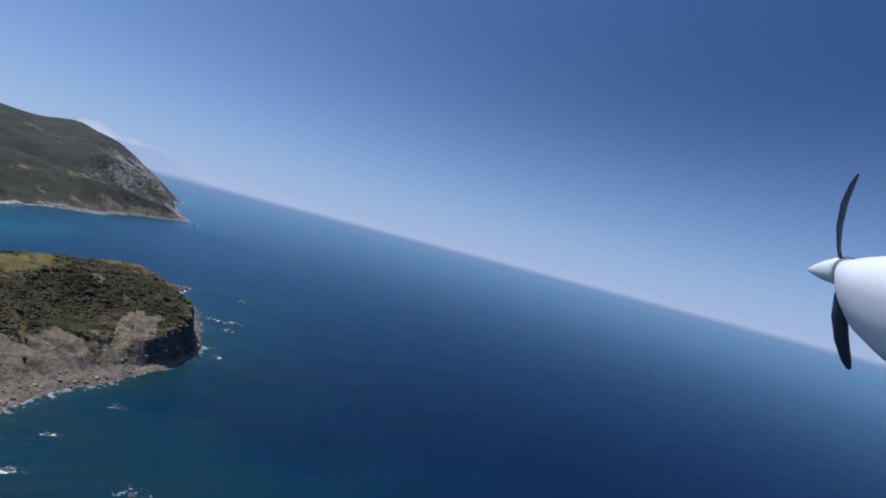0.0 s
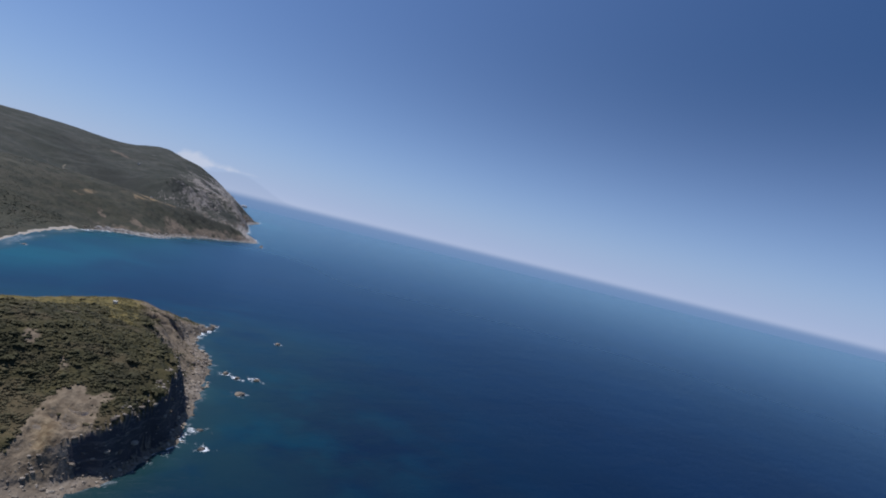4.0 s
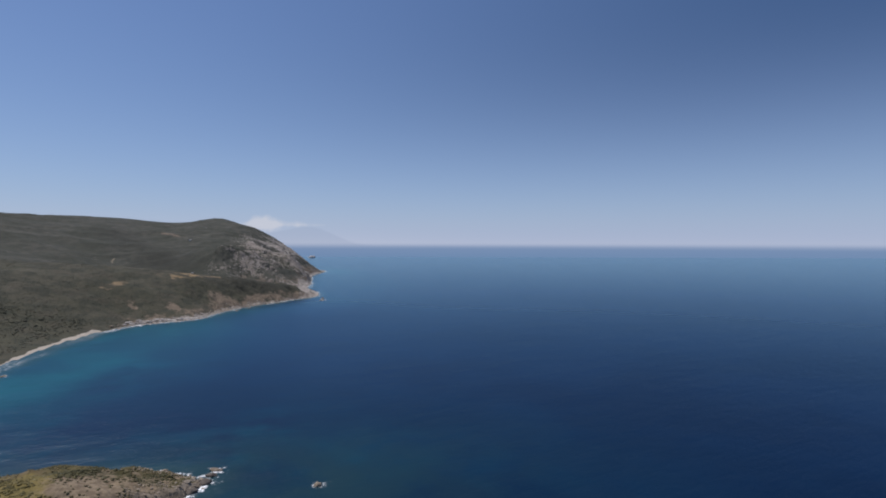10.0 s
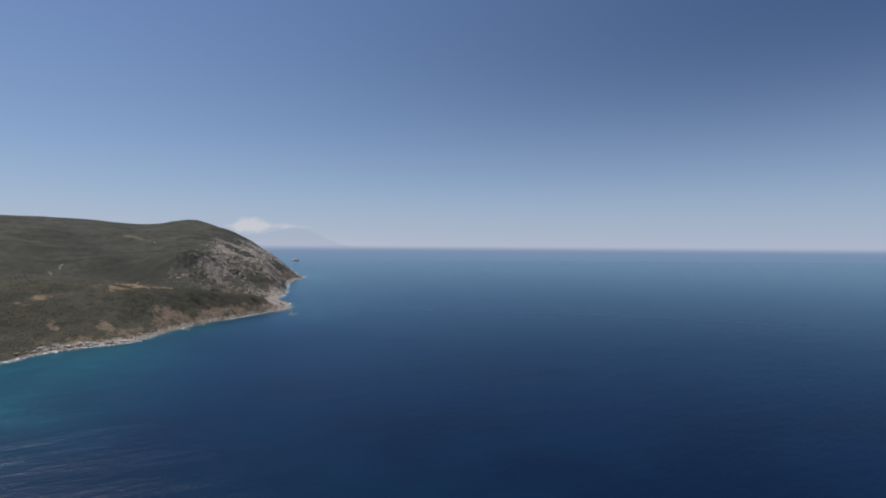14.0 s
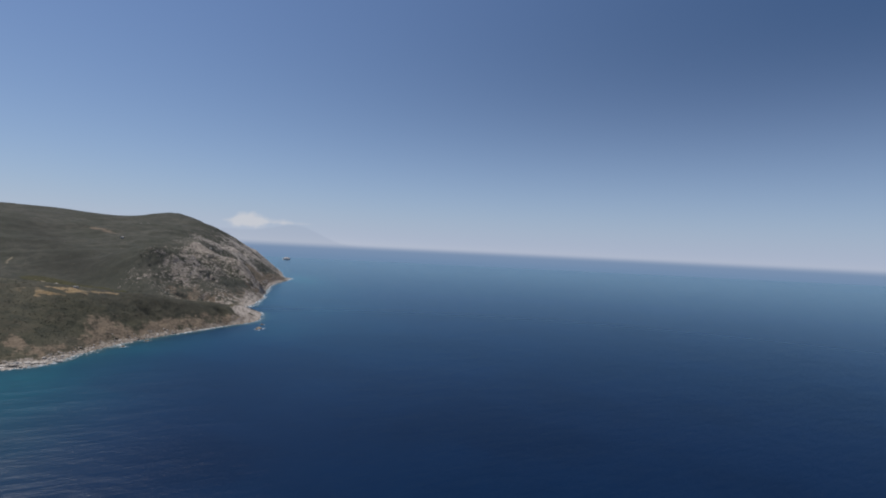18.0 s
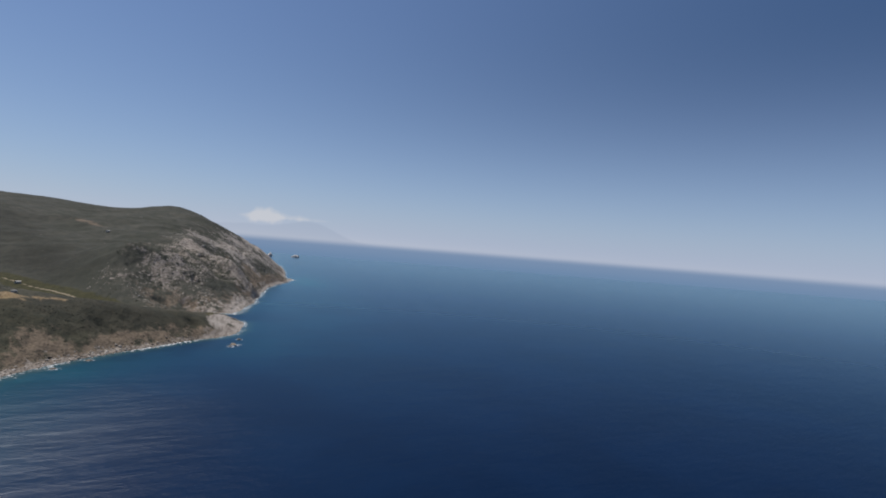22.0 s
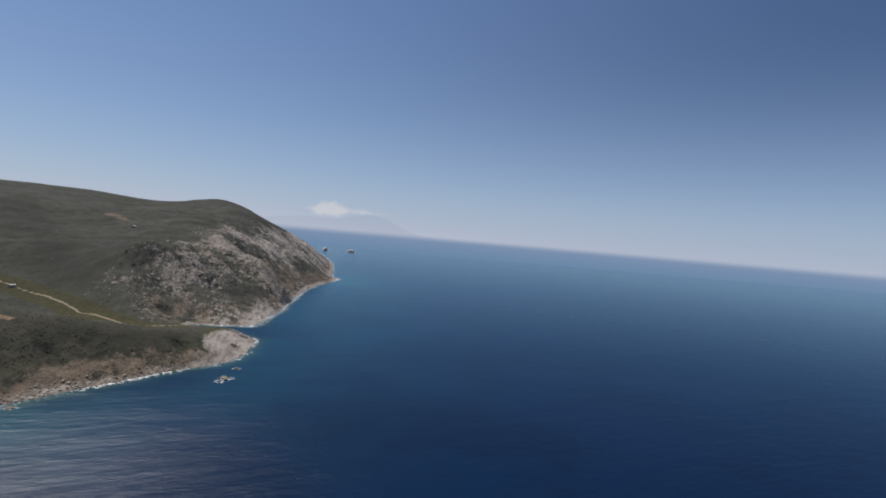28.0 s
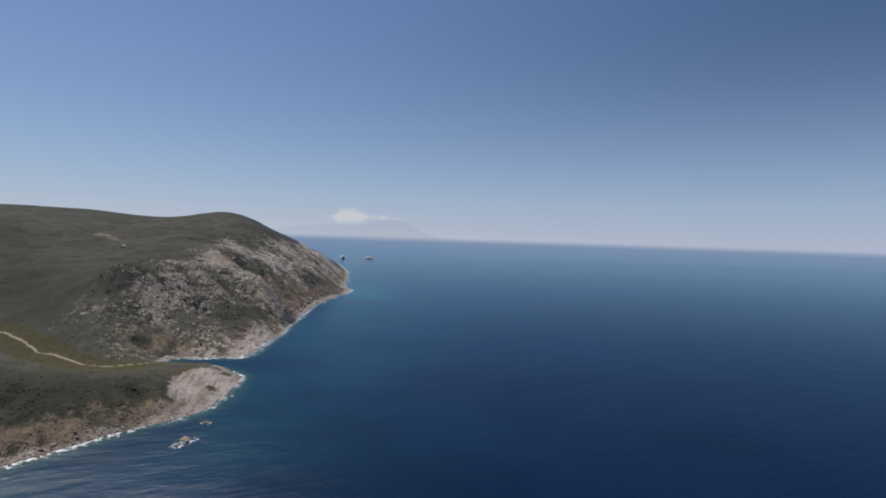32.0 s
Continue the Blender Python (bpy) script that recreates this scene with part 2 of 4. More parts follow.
# small cliffs bitten out of the slopes: x, y, half length, half width, turn, depth
BITES = [(372, -33, 5, 2.5, 20, 2.0), (379, -40, 6, 2.5, 70, 2.2), (387, -45, 5, 2.5, 60, 2.0), (366, -42, 5, 2.5, 70, 2.0), (1893, -79, 29, 19, 40, 12), (1908, -123, 32, 17, 30, 11), (577, -77, 13, 9, 80, 15), (566, -61, 8, 7, 80, 9), (352, -6, 11, 3.5, 70, 3), (362, -20, 9, 4, 60, 4), (345, 8, 9, 3, 75, 2.5), (476, -84, 6, 4, 20, 4), (1632, -170, 16, 11, 60, 5.5), (1536, -78, 26, 13, 60, 4), (2010, -120, 18, 10, 35, 9), (2105, -40, 24, 12, 30, 12), (2230, -110, 26, 13, 30, 12), (2420, -150, 26, 12, 20, 12)]


def bites(x, y):
    out = np.zeros(x.shape)
    for cx, cy, rx, ry, turn, depth in BITES:
        c, s = math.cos(radians(turn)), math.sin(radians(turn))
        wx, wy = x + 3 * smooth_noise(x, y, 9, 91) - cx, y + 3 * smooth_noise(x, y, 9, 92) - cy
        out += depth * (1 - step(0.6 - 0.35 * (cx > 1500), 1.0, np.hypot((wx * c + wy * s) / rx, (wy * c - wx * s) / ry)))
    return out


def land(x, y):
    """Height of the land and the distance to the shore."""
    wx = x + 5 * fractal(x, y, 26, 3, 3) + 1.6 * smooth_noise(x, y, 6, 8)
    wy = y + 5 * fractal(x, y, 26, 3, 4) + 1.6 * smooth_noise(x, y, 6, 9)
    d, slope, shelf = shore_distance(wx, wy)
    big = broad_height(x, y)
    far = step(1700, 2100, x)
    big = big + far * step(20, 90, big) * (9 * ridged(x + 0.4 * y, y * 0.6, 190, 3, 5) + 5 * (1 - 0.7 * step(2750, 2950, x)) * (1 - 0.8 * step(300, 430, y)) * fractal(x, y, 60, 3, 6))
    big = big + far * step(20, 60, big) * (1 - step(150, 195, big)) * step(60, 160, y) * 16 * (ridged(0.8 * x - 0.6 * y, 0.25 * (x + y), 210, 2, 14) - 0.4)
    face = within(x, y, ROCK_FACE, 40) * step(30, 60, big) * (1 - step(105, 145, big))
    big = big + face * (17 * (ridged(0.71 * (x - y) + 12 * smooth_noise(x, y, 70, 19), 0.2 * (x + y), 74, 3, 15) - 0.4) + 3.5 * (ridged(0.71 * (x - y), 0.4 * (x + y), 30, 2, 16) - 0.4))
    big = big + (1 - far) * step(4, 25, big) * (3.0 * fractal(x, y, 55, 3, 7) + (1 - 0.85 * step(800, 1200, x)) * (1.0 * fractal(x, y, 14, 2, 11) + 0.9 * step(8, 20, d) * fractal(x, y, 6.5, 2, 13)))
    ragged = 1 + (0.10 * np.exp(-np.maximum(d, 0) / 70) + 0.40 * np.exp(-np.maximum(d, 0) / 20)) * fractal(x, y, 17, 3, 12)
    low = np.minimum(0.22, slope) * np.minimum(d, shelf)
    cliff = np.where(d > 0, (low + slope * np.maximum(d - shelf, 0)) * ragged + 0.8 * step(0, 5, d) * (slope > 0.12), 0.35 * d)
    k = 3.0
    h = -k * np.log(np.exp(-np.clip(np.maximum(big, 1.5), -50, 400) / k) + np.exp(-np.clip(cliff, -50, 400) / k) + 1e-300)
    h = np.minimum(h, cliff)
    rough = step(0.2, 1.0, slope) * step(0, 6, d) * (1 - step(25, 60, d))
    h = h + rough * (1.2 * ridged(x, y, 15, 2, 21) + 0.4 * smooth_noise(x, y, 6, 22))
    wall = step(1.5, 3.5, slope) * step(3, 7, d) * (1 - step(14, 24, d)) * (x < 700)
    h = h + wall * (3.2 * ridged(x, y, 19, 3, 23) - 1.2)
    h = np.maximum(h - bites(x, y), np.minimum(h, 2.5))
    return np.where(d > -12, h, -4.0), d, slope


def lines(*spans):
    out = []
    for a, b, s in spans:
        out.extend(np.arange(a, b - 1e-6, s).tolist())
    out.append(spans[-1][1])
    return np.array(out)


def grid_mesh(name, xs, ys, z, keep=None, attributes=None):
    """A sheet over the lines xs and ys with heights z[ix, iy]; faces where keep is false are left out."""
    nx, ny = len(xs), len(ys)
    gx, gy = np.meshgrid(xs, ys, indexing="ij")
    co = np.stack([gx, gy, z], -1).reshape(-1, 3)
    idx = np.arange(nx * ny).reshape(nx, ny)
    quads = np.stack([idx[:-1, :-1], idx[1:, :-1], idx[1:, 1:], idx[:-1, 1:]], -1).reshape(-1, 4)
    if keep is not None:
        k = keep.reshape(-1)
        quads = quads[k[quads].any(1)]
    used = np.zeros(nx * ny, bool)
    used[quads.ravel()] = True
    renum = np.cumsum(used) - 1
    quads = renum[quads]
    co = co[used]
    me = bpy.data.meshes.new(name)
    me.vertices.add(len(co))
    me.vertices.foreach_set("co", co.ravel())
    me.loops.add(quads.size)
    me.loops.foreach_set("vertex_index", quads.ravel().astype(np.int32))
    me.polygons.add(len(quads))
    me.polygons.foreach_set("loop_start", np.arange(0, quads.size, 4, dtype=np.int32))
    me.polygons.foreach_set("loop_total", np.full(len(quads), 4, np.int32))
    me.polygons.foreach_set("use_smooth", np.ones(len(quads), bool))
    for key, values in (attributes or {}).items():
        at = me.attributes.new(key, "FLOAT", "POINT")
        at.data.foreach_set("value", values.reshape(-1)[used].astype(np.float32))
    me.update()
    me.validate()
    return me


# ---- materials ----
class Nodes:
    """A short way to write a node material."""

    def __init__(self, name):
        self.mat = bpy.data.materials.new(name)
        self.mat.use_nodes = True
        self.n, self.l = self.mat.node_tree.nodes, self.mat.node_tree.links
        self.bsdf = self.n["Principled BSDF"]
        self.pos = self.n.new("ShaderNodeNewGeometry").outputs["Position"]

    def put(self, socket, value):
        if isinstance(value, (int, float)):
            socket.default_value = value
        elif isinstance(value, tuple):
            socket.default_value = value if len(value) == 4 else (*value, 1)
        else:
            self.l.new(value, socket)

    def noise(self, scale, detail=3, rough=0.55, vector=None):
        t = self.n.new("ShaderNodeTexNoise")
        t.inputs["Scale"].default_value, t.inputs["Detail"].default_value, t.inputs["Roughness"].default_value = scale, detail, rough
        self.l.new(vector or self.pos, t.inputs["Vector"])
        return t.outputs["Fac"]

    def stretch(self, sx, sy, sz, turn=0):
        t = self.n.new("ShaderNodeMapping")
        t.inputs["Scale"].default_value = (sx, sy, sz)
        t.inputs["Rotation"].default_value = (0, 0, turn)
        self.l.new(self.pos, t.inputs["Vector"])
        return t.outputs[0]

    def crests(self, length, turn):
        """Places drawn out along wave crests, turned from the y axis."""
        t = self.n.new("ShaderNodeMapping")
        t.vector_type = "TEXTURE"
        t.inputs["Scale"].default_value = (1, length, 1)
        t.inputs["Rotation"].default_value = (0, 0, turn)
        self.l.new(self.pos, t.inputs["Vector"])
        return t.outputs[0]

    def ramp(self, value, lo, hi):
        t = self.n.new("ShaderNodeMapRange")
        t.interpolation_type = "SMOOTHSTEP"
        t.inputs["From Min"].default_value, t.inputs["From Max"].default_value = lo, hi
        self.put(t.inputs["Value"], value)
        return t.outputs[0]

    def mix(self, f, a, b):
        t = self.n.new("ShaderNodeMix")
        t.data_type = "RGBA"
        self.put(t.inputs[0], f)
        self.put(t.inputs[6], a)
        self.put(t.inputs[7], b)
        return t.outputs[2]

    def math(self, op, a, b=0.0):
        t = self.n.new("ShaderNodeMath")
        t.operation = op
        self.put(t.inputs[0], a)
        self.put(t.inputs[1], b)
        return t.outputs[0]

    def attr(self, name):
        t = self.n.new("ShaderNodeAttribute")
        t.attribute_name = name
        return t.outputs["Fac"]

    def island(self):
        return self.n.new("ShaderNodeNewGeometry").outputs["Random Per Island"]

    def random(self):
        return self.n.new("ShaderNodeObjectInfo").outputs["Random"]

    def bump(self, height, strength, distance, normal=None):
        t = self.n.new("ShaderNodeBump")
        t.inputs["Strength"].default_value, t.inputs["Distance"].default_value = strength, distance
        self.l.new(height, t.inputs["Height"])
        if normal:
            self.l.new(normal, t.inputs["Normal"])
        self.l.new(t.outputs[0], self.bsdf.inputs["Normal"])
        return t.outputs[0]

    def done(self, color=None, rough=None, **more):
        if color is not None:
            self.put(self.bsdf.inputs["Base Color"], color)
        if rough is not None:
            self.put(self.bsdf.inputs["Roughness"], rough)
        for key, value in more.items():
            self.put(self.bsdf.inputs[key.replace("_", " ")], value)
        return self.mat


def scrub_tone(m):
    """Colour of the plant cover at a place: dark green, olive and brown patches, turning to grass where it is grassy;
    the hill's tones hold some haze.
    """
    patch, mid = m.noise(0.042, 4, 0.6), m.noise(0.13, 4, 0.6)
    c = m.mix(m.ramp(patch, 0.36, 0.60), (0.046, 0.043, 0.019), (0.092, 0.077, 0.032))
    c = m.mix(m.math("MULTIPLY", m.ramp(m.noise(0.03, 3, 0.6, m.stretch(1, 1, 1, 1.1)), 0.50, 0.63), 0.75), c, (0.120, 0.090, 0.050))
    c = m.mix(m.math("MULTIPLY", m.ramp(mid, 0.5, 0.66), 0.45), c, (0.030, 0.031, 0.014))
    # the hill is greyer and bluer: distance haze mixed into its plant colours
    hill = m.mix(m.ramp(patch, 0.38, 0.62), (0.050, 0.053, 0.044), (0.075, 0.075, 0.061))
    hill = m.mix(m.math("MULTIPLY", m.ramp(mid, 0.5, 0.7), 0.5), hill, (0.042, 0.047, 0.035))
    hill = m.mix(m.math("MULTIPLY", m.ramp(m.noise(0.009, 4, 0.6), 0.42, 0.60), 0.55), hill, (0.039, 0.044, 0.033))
    hill = m.mix(m.math("MULTIPLY", m.attr("lush_shade"), 0.8), hill, (0.032, 0.034, 0.028))
    # shade on the headland's seaward scrub is put into this colour
    c = m.mix(m.math("MULTIPLY", m.attr("lush_shade"), 0.75), c, (0.034, 0.030, 0.016))
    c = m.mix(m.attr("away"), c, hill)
    grass = m.mix(m.ramp(mid, 0.35, 0.65), m.mix(m.attr("away"), (0.104, 0.086, 0.028), (0.040, 0.041, 0.021)), m.mix(m.attr("away"), (0.172, 0.134, 0.048), (0.058, 0.056, 0.027)))
    return m.mix(m.ramp(m.math("ADD", m.attr("grass"), m.math("MULTIPLY", m.math("SUBTRACT", mid, 0.5), 0.9)), 0.35, 0.62), c, grass)


def ground_material():
    m = Nodes("scrub_and_rock")
    mid, fine, grain = m.noise(0.07, 4), m.noise(0.35, 3), m.noise(1.7, 2)
    streak = m.noise(0.045, 6, 0.78)
    rock_a = m.mix(m.ramp(mid, 0.35, 0.65), (0.135, 0.115, 0.094), (0.23, 0.198, 0.164))
    rock = m.mix(m.ramp(streak, 0.48, 0.66), rock_a, (0.38, 0.34, 0.29))
    rock = m.mix(m.math("MULTIPLY", m.ramp(fine, 0.5, 0.66), 0.75), rock, (0.085, 0.074, 0.066))
    pale = m.mix(m.ramp(fine, 0.3, 0.7), (0.29, 0.262, 0.232), (0.44, 0.405, 0.362))
    pale = m.mix(m.math("MULTIPLY", m.ramp(m.noise(0.22, 5, 0.7), 0.56, 0.68), 0.7), pale, (0.16, 0.142, 0.122))
    strata = m.noise(0.13, 4, 0.65, m.stretch(0.25, 1.6, 1.0, 0.45))
    pale = m.mix(m.math("MULTIPLY", m.ramp(strata, 0.50, 0.56), 0.8), pale, (0.17, 0.148, 0.125))
    rock = m.mix(m.attr("pale"), rock, pale)
    earth = m.mix(m.ramp(fine, 0.3, 0.7), m.mix(m.attr("away"), (0.140, 0.106, 0.070), (0.110, 0.087, 0.064)), m.mix(m.attr("away"), (0.235, 0.184, 0.122), (0.192, 0.153, 0.114)))
    earth = m.mix(m.attr("ochre"), earth, m.mix(m.ramp(fine, 0.35, 0.65), (0.165, 0.112, 0.058), (0.280, 0.212, 0.118)))
    crag = m.math("MULTIPLY", m.ramp(m.noise(0.30, 3, 0.6), 0.57, 0.63), m.math("MULTIPLY", m.attr("away"), 0.75))
    rock = m.mix(crag, rock, (0.47, 0.425, 0.375))
    rock = m.mix(m.math("MULTIPLY", m.math("SUBTRACT", 1.0, m.attr("away")), 0.6), rock, earth)
    veg = scrub_tone(m)
    veg = m.mix(m.math("MULTIPLY", m.ramp(m.noise(0.16, 4, 0.65), 0.56, 0.70), 0.3), veg, (0.105, 0.083, 0.052))
    dry = m.math("ADD", m.attr("dry"), m.math("MULTIPLY", m.math("SUBTRACT", m.noise(0.12, 5, 0.68), 0.5), 1.2))
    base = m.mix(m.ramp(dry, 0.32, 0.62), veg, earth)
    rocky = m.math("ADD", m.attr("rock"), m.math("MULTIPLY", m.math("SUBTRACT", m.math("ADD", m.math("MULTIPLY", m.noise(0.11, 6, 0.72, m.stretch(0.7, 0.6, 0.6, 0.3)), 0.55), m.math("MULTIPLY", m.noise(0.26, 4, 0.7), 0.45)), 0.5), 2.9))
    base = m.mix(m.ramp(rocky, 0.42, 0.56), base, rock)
    sand = m.mix(m.ramp(grain, 0.3, 0.7), (0.31, 0.275, 0.23), (0.40, 0.36, 0.30))
    base = m.mix(m.ramp(m.math("ADD", m.attr("sand"), m.math("MULTIPLY", m.math("SUBTRACT", fine, 0.5), 0.3)), 0.4, 0.6), base, sand)
    base = m.mix(m.ramp(m.math("ADD", m.attr("track"), m.math("MULTIPLY", m.math("SUBTRACT", fine, 0.5), 0.4)), 0.4, 0.6), base, (0.26, 0.22, 0.155))
    # darker stone that carries the shade of the cliff in its colour
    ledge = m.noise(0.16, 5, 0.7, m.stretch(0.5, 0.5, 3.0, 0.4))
    shade_dark = m.mix(m.ramp(ledge, 0.50, 0.66), (0.078, 0.070, 0.072), (0.165, 0.143, 0.124))
    shade_dark = m.mix(m.ramp(m.noise(0.5, 4, 0.7, m.stretch(0.6, 0.6, 2.0)), 0.60, 0.70), shade_dark, (0.30, 0.265, 0.22))
    base = m.mix(m.ramp(m.math("ADD", m.attr("shade_dark"), m.math("MULTIPLY", m.math("SUBTRACT", ledge, 0.5), 0.7)), 0.40, 0.62), base, shade_dark)
    base = m.mix(m.math("MULTIPLY", m.attr("wet_and_dark"), 0.85), base, (0.052, 0.045, 0.039))
    m.bump(m.math("ADD", m.math("ADD", m.math("MULTIPLY", fine, 1.0), m.math("MULTIPLY", mid, 2.0)), m.math("MULTIPLY", m.math("MULTIPLY", ledge, m.attr("shade_dark")), 2.5)), 0.8, 1.2)
    return m.done(base, 0.95, Specular_IOR_Level=0.15)


def sea_material():
    m = Nodes("sea_water")
    shore = m.attr("shore")
    patch = m.noise(0.006, 4, 0.6)
    deep = m.mix(m.ramp(patch, 0.35, 0.65), (0.0004, 0.0082, 0.031), (0.0008, 0.0112, 0.041))
    shallow = m.mix(m.ramp(patch, 0.40, 0.62), (0.003, 0.046, 0.062), (0.005, 0.078, 0.093))
    water = m.mix(m.attr("shallow"), deep, shallow)
    water = m.mix(m.math("MULTIPLY", m.attr("weed"), m.ramp(m.noise(0.02, 4, 0.6), 0.35, 0.6)), water, (0.002, 0.012, 0.034))
    near = m.mix(m.ramp(m.math("ADD", m.attr("bank"), m.math("MULTIPLY", m.noise(0.06, 3), 14)), 6, 26), (0.020, 0.058, 0.056), water)
    near = m.mix(m.math("MULTIPLY", m.attr("murk"), m.ramp(m.noise(0.025, 4, 0.6), 0.25, 0.6)), near, (0.010, 0.032, 0.037))
    curl = m.noise(0.20, 6, 0.75)
    foam = m.math("MULTIPLY", m.ramp(m.math("SUBTRACT", curl, m.math("MULTIPLY", shore, 0.027)), 0.46, 0.56), m.attr("surf"))
    color = m.mix(foam, near, (0.80, 0.83, 0.84))
    roll = m.noise(0.035, 3, 0.5, m.crests(2.6, 0.36))
    swell = m.noise(0.12, 3, 0.55, m.crests(2.8, 0.26))
    chop = m.noise(0.55, 5, 0.66, m.crests(2.0, 0.15))
    n1 = m.bump(roll, 0.5, 3.0)
    n1 = m.bump(swell, 0.45, 1.3, n1)
    n2 = m.bump(chop, 0.55, 0.42, n1)
    m.n.remove(m.bsdf)
    body, gloss, mix = m.n.new("ShaderNodeBsdfDiffuse"), m.n.new("ShaderNodeBsdfGlossy"), m.n.new("ShaderNodeMixShader")
    fresnel = m.n.new("ShaderNodeFresnel")
    fresnel.inputs["IOR"].default_value = 1.333
    m.l.new(color, body.inputs["Color"])
    gloss.distribution = "BECKMANN"
    m.l.new(m.mix(m.ramp(fresnel.outputs[0], 0.06, 0.35), (0.92, 0.95, 1.0), (0.68, 0.90, 1.0)), gloss.inputs["Color"])
    calm = m.n.new("ShaderNodeMapRange")
    calm.inputs["From Min"].default_value, calm.inputs["From Max"].default_value = 0.15, 0.75
    calm.inputs["To Min"].default_value, calm.inputs["To Max"].default_value = 0.415, 0.16
    m.l.new(fresnel.outputs[0], calm.inputs["Value"])
    m.l.new(m.math("ADD", calm.outputs[0], m.math("MULTIPLY", m.attr("wind"), 0.07)), gloss.inputs["Roughness"])
    m.l.new(n2, gloss.inputs["Normal"])
    m.l.new(m.math("MULTIPLY", fresnel.outputs[0], m.mix(foam, m.mix(m.ramp(fresnel.outputs[0], 0.05, 0.3), (0.70, 0.70, 0.70), (0.84, 0.84, 0.84)), (0.05, 0.05, 0.05))), mix.inputs[0])
    m.l.new(body.outputs[0], mix.inputs[1])
    m.l.new(gloss.outputs[0], mix.inputs[2])
    m.l.new(mix.outputs[0], m.n["Material Output"].inputs["Surface"])
    return m.mat


GROUND, SEA = ground_material(), sea_material()


# ---- land and sea ----
def segment_distance(x, y, pts):
    best = np.full(x.shape, 1e18)
    for (ax, ay), (bx, by) in zip(pts, pts[1:]):
        dx, dy = bx - ax, by - ay
        t = np.clip(((x - ax) * dx + (y - ay) * dy) / (dx * dx + dy * dy), 0, 1)
        best = np.minimum(best, (x - ax - t * dx) ** 2 + (y - ay - t * dy) ** 2)
    return np.sqrt(best)


def spot(x, y, cx, cy, rx, ry, turn=0.0):
    c, s = math.cos(radians(turn)), math.sin(radians(turn))
    u, v = (x - cx) * c + (y - cy) * s, -(x - cx) * s + (y - cy) * c
    return np.exp(-((u / rx) ** 2 + (v / ry) ** 2))


DIRT_TRACK = [(1975, 215), (1948, 160), (1932, 125), (1909, 94), (1872, 55), (1838, 19), (1804, -25), (1783, -56), (1775, -82), (1784, -112), (1800, -132)]
HILL_SCAR = [(2108, 306), (2051, 299), (2022, 297), (1979, 296)]
SEA_ROCKS = [(620, -159, 3.2, 1.5), (521, -112, 2.4, 1.7), (513, -119, 2.4, 1.3), (514, -132, 2.8, 1.2), (482, -119, 3.6, 1.7), (424, -96, 1.8, 0.7), (402, -97, 2.2, 0.7),
             (302, -33, 1.6, 0.25), (269, -8, 2.0, 0.25), (238, 2, 2.2, 0.4), (219, -37, 2.0, 0.25), (1565, -234, 6.8, 2.0), (1554, -230, 3.2, 0.9), (1607, -238, 4.0, 1.4),
             (938, 106, 4.0, 0.7), (655, -106, 3.0, 1.0), (1452, -88, 4.0, 1.0), (1410, -67, 4.0, 1.0), (630, -98, 4.0, 1.7), (639, -103, 4.6, 1.7), (648, -105, 3.6, 1.2), (654, -109, 2.4, 0.9)]
ISLETS = [(5189, -426, 25, 14), (5123, -237, 23, 21), (5150, -395, 11, 8)]


ERODED = [(292, 12), (318, 36), (340, 26), (348, 9), (357, 3), (366, -2), (362, -9), (359, -16), (352, -20), (356, -27), (366, -31), (384, -33), (396, -36), (398, -44), (384, -51), (368, -52), (350, -42), (332, -24), (306, -2)]


# the sea cliff's hollow, whose shade is put into the stone colour
SHADED_HOLLOW = [(358, -60), (372, -44), (392, -46), (425, -58), (455, -72), (474, -88), (450, -100), (400, -95), (370, -75)]


def steepness(x, y, h):
    """How far the land rises on a metre, on the headland."""
    out = np.zeros(x.shape)
    near = (x > 280) & (x < 690) & (y > -125) & (y < 60)
    if near.any():
        a, b = land(x[near] + 2.0, y[near])[0], land(x[near], y[near] + 2.0)[0]
        out[near] = np.hypot(a - h[near], b - h[near]) / 2.0
    return out


